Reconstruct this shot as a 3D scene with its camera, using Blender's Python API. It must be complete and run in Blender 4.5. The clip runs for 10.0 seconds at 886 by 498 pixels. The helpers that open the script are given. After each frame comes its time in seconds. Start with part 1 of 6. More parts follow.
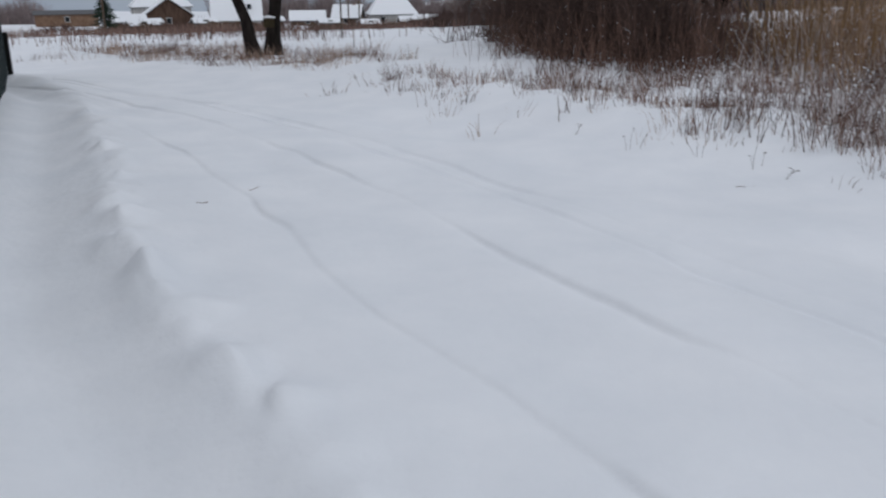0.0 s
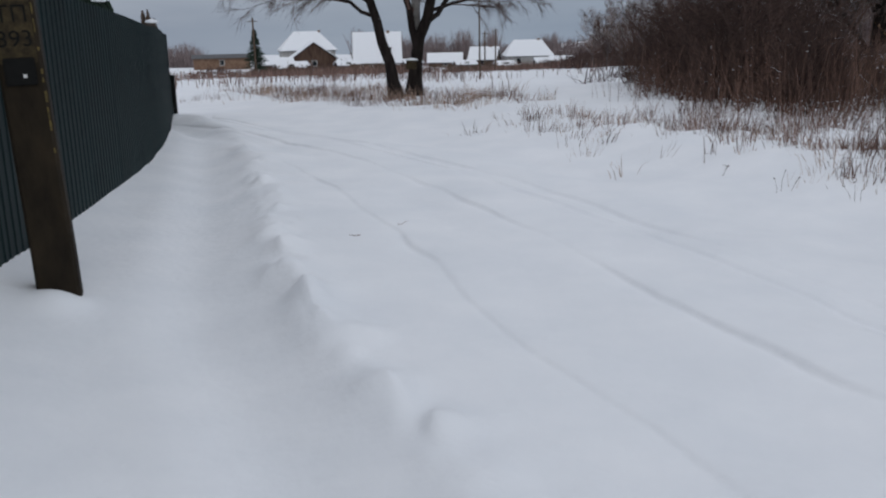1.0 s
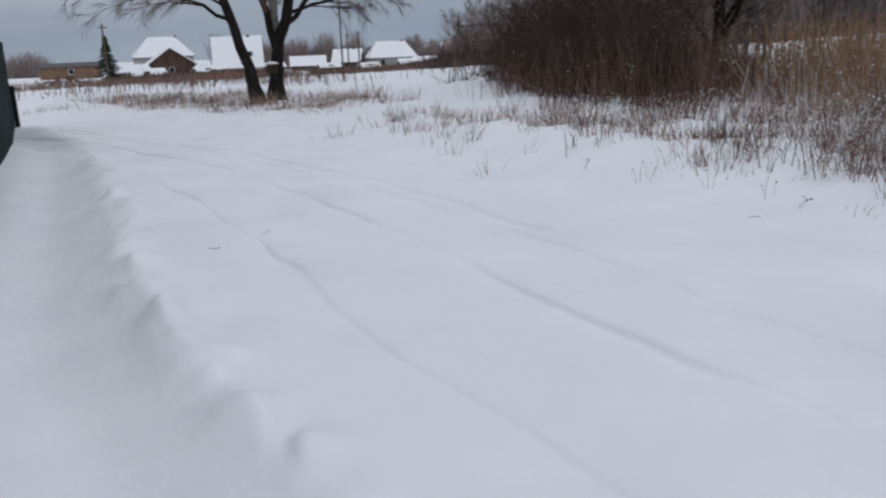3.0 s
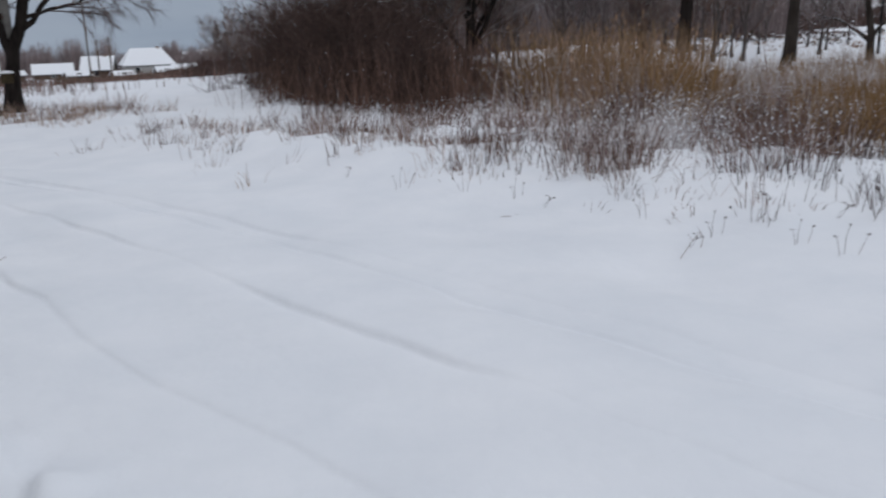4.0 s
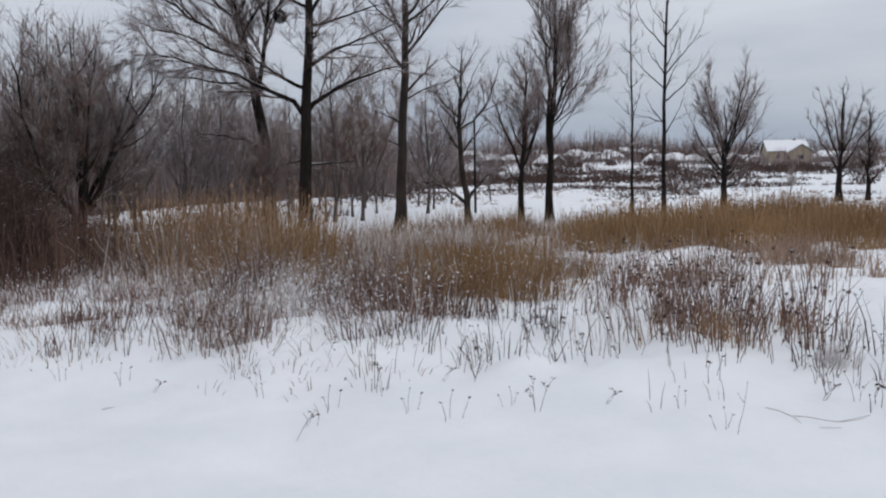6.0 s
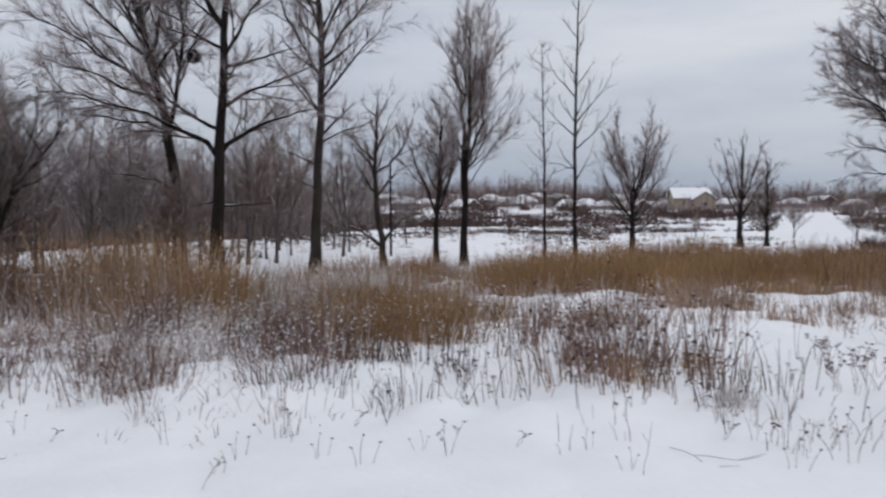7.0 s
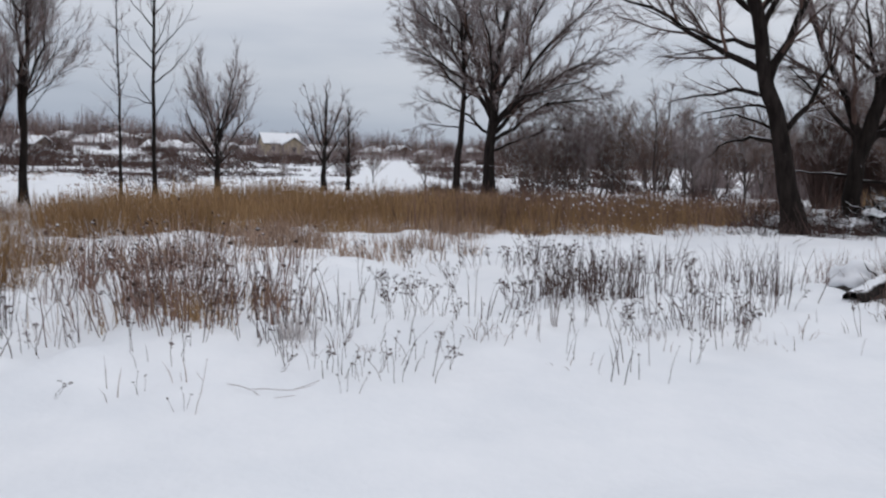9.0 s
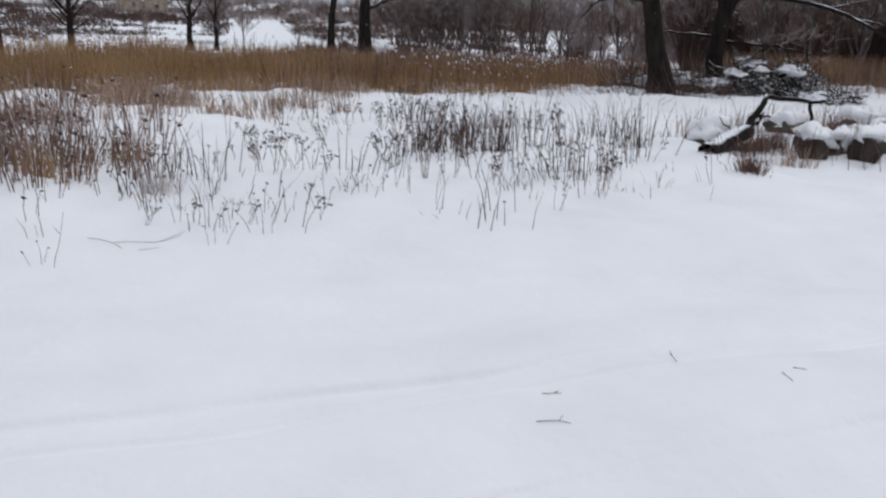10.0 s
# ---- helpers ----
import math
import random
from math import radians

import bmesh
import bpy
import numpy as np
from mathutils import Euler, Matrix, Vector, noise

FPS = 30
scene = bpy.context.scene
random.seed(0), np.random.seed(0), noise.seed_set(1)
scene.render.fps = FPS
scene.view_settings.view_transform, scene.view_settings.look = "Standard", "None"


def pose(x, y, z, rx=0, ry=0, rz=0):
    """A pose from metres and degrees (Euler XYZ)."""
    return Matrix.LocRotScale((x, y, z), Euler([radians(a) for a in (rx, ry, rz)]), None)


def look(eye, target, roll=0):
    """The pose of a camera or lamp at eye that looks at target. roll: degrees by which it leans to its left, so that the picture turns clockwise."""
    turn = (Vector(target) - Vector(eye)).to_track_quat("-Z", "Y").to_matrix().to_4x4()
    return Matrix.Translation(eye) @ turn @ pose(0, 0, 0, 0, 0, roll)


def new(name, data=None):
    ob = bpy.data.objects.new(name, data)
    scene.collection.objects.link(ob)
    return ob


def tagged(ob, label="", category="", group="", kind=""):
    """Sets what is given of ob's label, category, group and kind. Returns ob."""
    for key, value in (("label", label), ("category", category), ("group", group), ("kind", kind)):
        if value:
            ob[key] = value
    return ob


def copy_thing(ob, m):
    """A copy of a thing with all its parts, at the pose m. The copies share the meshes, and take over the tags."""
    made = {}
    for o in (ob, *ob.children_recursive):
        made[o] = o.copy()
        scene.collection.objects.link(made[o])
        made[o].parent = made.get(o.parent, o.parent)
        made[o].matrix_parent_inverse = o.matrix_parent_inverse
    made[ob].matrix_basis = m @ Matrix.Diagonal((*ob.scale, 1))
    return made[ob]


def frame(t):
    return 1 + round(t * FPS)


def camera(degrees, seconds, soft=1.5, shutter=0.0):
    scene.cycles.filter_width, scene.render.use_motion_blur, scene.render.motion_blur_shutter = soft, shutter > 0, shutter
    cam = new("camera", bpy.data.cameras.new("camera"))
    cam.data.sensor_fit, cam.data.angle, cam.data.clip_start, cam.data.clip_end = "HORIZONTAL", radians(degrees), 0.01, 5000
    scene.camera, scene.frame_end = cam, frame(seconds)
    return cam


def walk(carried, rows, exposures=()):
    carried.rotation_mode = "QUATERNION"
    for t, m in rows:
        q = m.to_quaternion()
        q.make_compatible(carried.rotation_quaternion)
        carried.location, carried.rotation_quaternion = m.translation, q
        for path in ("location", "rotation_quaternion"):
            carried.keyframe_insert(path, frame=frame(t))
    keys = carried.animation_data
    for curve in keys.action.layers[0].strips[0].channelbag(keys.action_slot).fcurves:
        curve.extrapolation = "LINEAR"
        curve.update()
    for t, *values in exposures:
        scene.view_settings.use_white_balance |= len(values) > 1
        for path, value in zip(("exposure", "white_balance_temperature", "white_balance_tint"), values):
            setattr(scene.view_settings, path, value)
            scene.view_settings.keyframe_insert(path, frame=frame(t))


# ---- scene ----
cam = camera(55.1, 10.0, soft=2.1, shutter=0.22)
# t, x, y, z, pitch, roll, yaw
PATH = [
    (0, -0.201, 0.018, 1.452, -17.44, 0.40, -8.82),
    (0.5, -0.253, 0.042, 1.460, -15.77, 0.71, -3.39),
    (1, -0.313, -0.066, 1.459, -14.68, 1.11, -0.00),
    (1.5, -0.288, -0.145, 1.491, -14.34, 1.32, 1.47),
    (2, -0.308, -0.035, 1.477, -14.35, 1.50, 0.47),
    (2.2, -0.327, -0.006, 1.475, -14.44, 1.57, -0.78),
    (3.3, -0.230, 0.082, 1.434, -14.99, 1.97, -13.05),
    (3.5, -0.220, 0.055, 1.436, -15.09, 1.76, -16.02),
    (4, -0.172, 0.022, 1.458, -14.82, 1.51, -24.34),
    (4.5, -0.071, 0.059, 1.469, -13.18, 1.00, -33.41),
    (5, 0.033, 0.106, 1.490, -10.31, 0.73, -41.88),
    (5.5, 0.064, 0.098, 1.526, -7.29, 0.52, -46.88),
    (5.7, 0.085, 0.087, 1.572, -6.28, 0.71, -47.74),
    (6.8, 0.200, 0.118, 1.600, -2.17, 0.54, -51.40),
    (7, 0.120, 0.052, 1.594, -2.17, 0.36, -54.06),
    (7.5, 0.197, -0.008, 1.575, -2.57, 0.39, -62.62),
    (8, 0.288, -0.039, 1.544, -2.98, 0.13, -70.52),
    (8.5, 0.366, -0.052, 1.521, -3.52, -0.54, -76.66),
    (9, 0.426, -0.066, 1.495, -5.69, -1.25, -81.04),
    (9.5, 0.417, -0.112, 1.442, -9.66, -1.78, -85.13),
    (10, 0.388, -0.148, 1.391, -14.52, -1.85, -89.12),
]
walk(cam, [(t, pose(x, y, z, 90 + p, r, w)) for t, x, y, z, p, r, w in PATH],
     exposures=[(0.0, -0.14, 6050, 9), (2.2, -0.14, 6050, 9), (3.5, -0.02, 6050, 9), (4.6, -0.06, 6100, 10), (5.0, -0.03, 6130, 9.6), (5.5, 0.13, 6160, 9.3), (7.0, 0.18, 6220, 10.3), (10.0, 0.20, 6200, 10)])

# overcast winter sky
world = bpy.data.worlds.new("sky")
scene.world = world
world.use_nodes = True
wt = world.node_tree
wn, wl = wt.nodes, wt.links
bg = wn["Background"]
coord = wn.new("ShaderNodeTexCoord")
sep = wn.new("ShaderNodeSeparateXYZ")
wl.new(coord.outputs["Generated"], sep.inputs[0])
ramp = wn.new("ShaderNodeValToRGB")
wl.new(sep.outputs["Z"], ramp.inputs[0])
ramp.color_ramp.elements[0].position, ramp.color_ramp.elements[0].color = 0.0, (0.36, 0.41, 0.48, 1)
ramp.color_ramp.elements[1].position, ramp.color_ramp.elements[1].color = 1.0, (0.79, 0.80, 0.82, 1)
for at, colour in ((0.045, (0.42, 0.46, 0.53, 1)), (0.10, (0.58, 0.60, 0.64, 1)), (0.2, (0.68, 0.69, 0.72, 1))):
    ramp.color_ramp.elements.new(at).color = colour
stretch = wn.new("ShaderNodeMapping")
stretch.inputs["Scale"].default_value = (1.2, 1.2, 7.0)
wl.new(coord.outputs["Generated"], stretch.inputs[0])
cloud = wn.new("ShaderNodeTexNoise")
cloud.inputs["Scale"].default_value, cloud.inputs["Detail"].default_value, cloud.inputs["Roughness"].default_value = 1.6, 5, 0.55
wl.new(stretch.outputs[0], cloud.inputs["Vector"])
tone = wn.new("ShaderNodeValToRGB")
tone.color_ramp.elements[0].position, tone.color_ramp.elements[0].color = 0.3, (0.78, 0.81, 0.86, 1)
tone.color_ramp.elements[1].position, tone.color_ramp.elements[1].color = 0.7, (1.12, 1.10, 1.08, 1)
wl.new(cloud.outputs["Fac"], tone.inputs[0])
both = wn.new("ShaderNodeMix")
both.data_type, both.blend_type = "RGBA", "MULTIPLY"
both.inputs["Factor"].default_value = 1.0
wl.new(ramp.outputs[0], both.inputs["A"])
wl.new(tone.outputs[0], both.inputs["B"])
clear = wn.new("ShaderNodeTexSky")
clear.sky_type, clear.sun_disc = "NISHITA", False
clear.sun_elevation, clear.sun_rotation = radians(18), radians(150)
dim = wn.new("ShaderNodeMix")
dim.data_type, dim.blend_type = "RGBA", "ADD"
dim.inputs["Factor"].default_value = 0.008
warm = wn.new("ShaderNodeMapRange")
warm.interpolation_type = "SMOOTHSTEP"
warm.inputs["From Min"].default_value, warm.inputs["From Max"].default_value = 0.15, -0.45
wl.new(sep.outputs["X"], warm.inputs["Value"])
blush = wn.new("ShaderNodeMix")
blush.data_type, blush.blend_type = "RGBA", "MULTIPLY"
blush.inputs["B"].default_value = (1.05, 1.01, 0.995, 1)
wl.new(warm.outputs[0], blush.inputs["Factor"])
wl.new(both.outputs["Result"], blush.inputs["A"])
wl.new(blush.outputs["Result"], dim.inputs["A"])
wl.new(clear.outputs[0], dim.inputs["B"])
wl.new(dim.outputs["Result"], bg.inputs[0])
bg.inputs[1].default_value = 0.82

sun = new("sun", bpy.data.lights.new("sun", "SUN"))
sun.data.energy, sun.data.angle, sun.data.color = 0.5, radians(35), (1.0, 0.97, 0.93)
sun.matrix_world = look((0, 0, 30), (-14, 24, 0))


# ---- materials ----
def material(name, low, high, scale=8.0, rough=0.8, bump=0.0, bump_scale=60.0, islands=0.0, snow=0.0, metal=0.0, stretch=(1, 1, 1), detail=5.0, flecks=0.0, gloss=0.25):
    """Two colours mixed by noise; islands varies each loose piece; snow lies on faces that look up."""
    m = bpy.data.materials.new(name)
    m.use_nodes = True
    n, l = m.node_tree.nodes, m.node_tree.links
    b = n["Principled BSDF"]
    tc = n.new("ShaderNodeTexCoord")
    mp = n.new("ShaderNodeMapping")
    mp.inputs["Scale"].default_value = stretch
    l.new(tc.outputs["Object"], mp.inputs[0])
    no = n.new("ShaderNodeTexNoise")
    no.inputs["Scale"].default_value, no.inputs["Detail"].default_value, no.inputs["Roughness"].default_value = scale, detail, 0.6
    l.new(mp.outputs[0], no.inputs["Vector"])
    cr = n.new("ShaderNodeValToRGB")
    cr.color_ramp.elements[0].position, cr.color_ramp.elements[0].color = 0.32, (*low, 1)
    cr.color_ramp.elements[1].position, cr.color_ramp.elements[1].color = 0.68, (*high, 1)
    l.new(no.outputs["Fac"], cr.inputs[0])
    out = cr.outputs[0]
    geo = n.new("ShaderNodeNewGeometry")
    if islands:
        hsv = n.new("ShaderNodeHueSaturation")
        mr = n.new("ShaderNodeMapRange")
        mr.inputs["To Min"].default_value, mr.inputs["To Max"].default_value = 1 - islands, 1 + islands
        l.new(geo.outputs["Random Per Island"], mr.inputs["Value"])
        l.new(mr.outputs[0], hsv.inputs["Value"])
        l.new(out, hsv.inputs["Color"])
        out = hsv.outputs[0]
    if snow:
        sx = n.new("ShaderNodeSeparateXYZ")
        l.new(geo.outputs["Normal"], sx.inputs[0])
        n2 = n.new("ShaderNodeTexNoise")
        n2.inputs["Scale"].default_value = 3.0
        l.new(tc.outputs["Object"], n2.inputs["Vector"])
        ad = n.new("ShaderNodeMath")
        ad.operation = "MULTIPLY_ADD"
        ad.inputs[1].default_value = 1.2
        l.new(n2.outputs["Fac"], ad.inputs[0])
        l.new(sx.outputs["Z"], ad.inputs[2])
        mr2 = n.new("ShaderNodeMapRange")
        mr2.inputs["From Min"].default_value, mr2.inputs["From Max"].default_value = 1.75 - snow, 1.95 - snow
        l.new(ad.outputs[0], mr2.inputs["Value"])
        mx = n.new("ShaderNodeMix")
        mx.data_type = "RGBA"
        l.new(mr2.outputs[0], mx.inputs["Factor"])
        l.new(out, mx.inputs["A"])
        mx.inputs["B"].default_value = (0.82, 0.84, 0.87, 1)
        if flecks:
            n3 = n.new("ShaderNodeTexNoise")
            n3.inputs["Scale"].default_value, n3.inputs["Detail"].default_value = 7.0, 3.0
            l.new(tc.outputs["Object"], n3.inputs["Vector"])
            mr3 = n.new("ShaderNodeMapRange")
            mr3.inputs["From Min"].default_value, mr3.inputs["From Max"].default_value = flecks, flecks + 0.04
            l.new(n3.outputs["Fac"], mr3.inputs["Value"])
            most = n.new("ShaderNodeMath")
            most.operation = "MAXIMUM"
            l.new(mr2.outputs[0], most.inputs[0])
            l.new(mr3.outputs[0], most.inputs[1])
            l.new(most.outputs[0], mx.inputs["Factor"])
        out = mx.outputs["Result"]
    l.new(out, b.inputs["Base Color"])
    b.inputs["Roughness"].default_value, b.inputs["Metallic"].default_value = rough, metal
    b.inputs["Specular IOR Level"].default_value = gloss
    if bump:
        nb = n.new("ShaderNodeTexNoise")
        nb.inputs["Scale"].default_value, nb.inputs["Detail"].default_value = bump_scale, 6
        l.new(mp.outputs[0], nb.inputs["Vector"])
        bp = n.new("ShaderNodeBump")
        bp.inputs["Strength"].default_value, bp.inputs["Distance"].default_value = bump, 0.02
        l.new(nb.outputs["Fac"], bp.inputs["Height"])
        l.new(bp.outputs[0], b.inputs["Normal"])
    return m


SNOW = material("snow", (0.80, 0.82, 0.85), (0.88, 0.89, 0.91), 1.1, 0.65, 0.35, 14.0)
SNOW_LUMP = material("fresh_snow", (0.82, 0.84, 0.87), (0.88, 0.89, 0.91), 6, 0.7, 0.3, 40)
BARK = material("bark", (0.0085, 0.0066, 0.0058), (0.029, 0.023, 0.0205), 9, 0.9, 0.9, 26, snow=0.42, stretch=(1, 1, 0.25), flecks=0.76, gloss=0.1)
# grove bark: frost, plus distance haze mixed into the base colour
GROVE_BARK = material("hazy_frosted_bark", (0.060, 0.050, 0.047), (0.150, 0.128, 0.120), 7, 0.9, 0.5, 30, snow=0.45, stretch=(1, 1, 0.25), gloss=0.1)
TIP_BROWN = material("brown_fine_twigs", (0.120, 0.082, 0.070), (0.250, 0.180, 0.155), 0.6, 0.9, islands=0.35, snow=0.30)
THICKET_TWIG = material("thicket_twigs", (0.036, 0.0225, 0.019), (0.096, 0.061, 0.050), 2, 0.9, islands=0.45, snow=0.20)
BARK_PALE = material("pale_bark", (0.020, 0.016, 0.013), (0.062, 0.052, 0.045), 7, 0.9, 0.7, 30, snow=0.40, stretch=(1, 1, 0.25), flecks=0.75, gloss=0.1)
TWIG = material("twigs", (0.0572, 0.0360, 0.0300), (0.1336, 0.0850, 0.0700), 3, 0.9, islands=0.4, snow=0.36)
TWIG_RED = material("reddish_twigs", (0.0583, 0.0250, 0.0180), (0.1272, 0.0600, 0.0430), 3, 0.9, islands=0.4, snow=0.28)
TWIG_BROWN = material("brown_twigs", (0.0806, 0.0480, 0.0370), (0.2014, 0.1220, 0.0920), 2, 0.9, islands=0.5, snow=0.34)
# pale from frost and from aerial haze, both put into the twig colour
HAZE = material("hazy_frosted_twigs", (0.155, 0.120, 0.115), (0.300, 0.245, 0.240), 0.5, 0.9, islands=0.35, snow=0.30)
SCRUB = material("dark_scrub", (0.0403, 0.0260, 0.0230), (0.1102, 0.0700, 0.0600), 0.4, 0.9, islands=0.4, snow=0.25)
REED = material("dry_reed", (0.205, 0.120, 0.054), (0.385, 0.250, 0.128), 0.5, 0.8, islands=0.26, snow=0.12)
FROSTED = material("frosted_stalks", (0.34, 0.285, 0.255), (0.76, 0.74, 0.74), 3.0, 0.85, islands=0.25)
PLUME = material("reed_plume", (0.218, 0.127, 0.070), (0.392, 0.273, 0.200), 2, 0.9, islands=0.4, snow=0.3)
WEED = material("dry_weed", (0.088, 0.052, 0.042), (0.245, 0.158, 0.126), 1.2, 0.85, islands=0.5, snow=0.2)
WEED_DARK = material("dark_dry_weed", (0.050, 0.034, 0.030), (0.150, 0.105, 0.092), 1.2, 0.85, islands=0.4, snow=0.2)
WEED_PALE = material("pale_dry_grass", (0.215, 0.145, 0.100), (0.430, 0.310, 0.235), 1.2, 0.85, islands=0.4, snow=0.3)
HEAD = material("seed_head", (0.033, 0.021, 0.018), (0.093, 0.058, 0.045), 20, 0.9, islands=0.4, snow=0.45)
GREEN_METAL = material("green_painted_steel", (0.0028, 0.0104, 0.0112), (0.0060, 0.0182, 0.0190), 1.0, 0.55, 0.05, 30, gloss=0.14)
GREY_METAL = material("weathered_steel", (0.10, 0.11, 0.12), (0.17, 0.18, 0.19), 6, 0.5, 0.1, 40, metal=0.4)
CONCRETE = material("stained_concrete", (0.009, 0.0064, 0.0036), (0.030, 0.0215, 0.0115), 7, 0.9, 0.6, 45, stretch=(1, 1, 0.4))
CONCRETE_GREY = material("grey_concrete", (0.16, 0.15, 0.14), (0.27, 0.26, 0.24), 6, 0.9, 0.4, 40)
YELLOW_PAINT = material("flaking_yellow_paint", (0.018, 0.013, 0.007), (0.062, 0.046, 0.020), 26, 0.8, 0.5, 60)
BRIGHT_FLAKES = material("bright_flaking_paint", (0.035, 0.028, 0.016), (0.21, 0.155, 0.045), 22, 0.8, 0.5, 60)
BLACK_PAINT = material("black_paint", (0.003, 0.003, 0.003), (0.007, 0.007, 0.006), 20, 0.85)
WHITE_PAINT = material("white_paint", (0.55, 0.55, 0.53), (0.75, 0.75, 0.73), 20, 0.7)
WOOD_DARK = material("weathered_wood", (0.050, 0.036, 0.027), (0.14, 0.10, 0.072), 5, 0.9, 0.4, 30, stretch=(1, 1, 0.2))
WOOD_BROWN = material("brown_boards", (0.055, 0.032, 0.023), (0.125, 0.078, 0.055), 3, 0.85, 0.3, 30, stretch=(1, 1, 0.2))
BRICK = material("orange_brick", (0.14, 0.085, 0.055), (0.25, 0.16, 0.11), 2.5, 0.9, 0.3, 30)
PLASTER = material("grey_plaster", (0.30, 0.29, 0.28), (0.46, 0.45, 0.43), 1.5, 0.9, 0.2, 20)
PLASTER_YELLOW = material("yellow_plaster", (0.30, 0.25, 0.17), (0.44, 0.37, 0.27), 1.5, 0.9, 0.2, 20)
PLASTER_WHITE = material("white_plaster", (0.52, 0.53, 0.54), (0.68, 0.69, 0.70), 1.5, 0.9, 0.2, 20)
ROOF_GREY = material("old_roofing", (0.07, 0.07, 0.075), (0.15, 0.15, 0.155), 3, 0.85, 0.3, 20)
GLASS = material("dark_window", (0.012, 0.015, 0.018), (0.03, 0.035, 0.04), 3, 0.12)
NEEDLE = material("spruce_needles", (0.010, 0.020, 0.013), (0.030, 0.050, 0.032), 4, 0.8, islands=0.4, snow=0.12)
STONE = material("dirty_rubble", (0.04, 0.034, 0.030), (0.13, 0.115, 0.10), 5, 0.9, 0.7, 25, snow=0.35)


# ---- plan ----
def smooth(a, b, x):
    k = np.clip((x - a) / (b - a), 0, 1)
    return k * k * (3 - 2 * k)


def value_noise(x, y, size, seed):
    """Smooth noise from 0 to 1 on a lattice with cells of that size."""
    table = np.random.RandomState(seed).rand(256, 256)
    u, v = np.asarray(x) / size, np.asarray(y) / size
    i, j = np.floor(u).astype(int), np.floor(v).astype(int)
    a, b = u - i, v - j
    a, b = a * a * (3 - 2 * a), b * b * (3 - 2 * b)
    at = lambda p, q: table[p % 256, q % 256]
    return (at(i, j) * (1 - a) + at(i + 1, j) * a) * (1 - b) + (at(i, j + 1) * (1 - a) + at(i + 1, j + 1) * a) * b


ROAD_Y = (-40, -20, -6, -4, -2, 0, 2, 4, 6, 8, 10, 13, 17, 22, 40, 80)
ROAD_X = (18, 10.5, 5.2, 4.32, 3.47, 2.7, 1.75, 0.98, 0.36, -0.4, -1.3, -3.0, -5.6, -9.5, -24, -60)
RIDGE_Y = (-20, -4, 0, 2, 3, 4, 4.8, 7, 10.4, 14, 18, 30)
RIDGE_X = (12, 2.8, 0.70, -0.06, -0.54, -0.98, -1.3, -1.82, -2.74, -3.78, -5.7, -15)
EDGE_Y = (-40, -12, -4.4, -2.2, -0.2, 1.3, 2.5, 3.2, 4, 5.2, 6.3, 8, 10, 14, 16.3, 20, 40, 80)
EDGE_X = (24, 12, 8.6, 7.8, 6.6, 6.1, 5.5, 4.8, 4.4, 4.0, 3.3, 2.8, 1.7, 0.2, -1.4, -4.3, -18, -50)


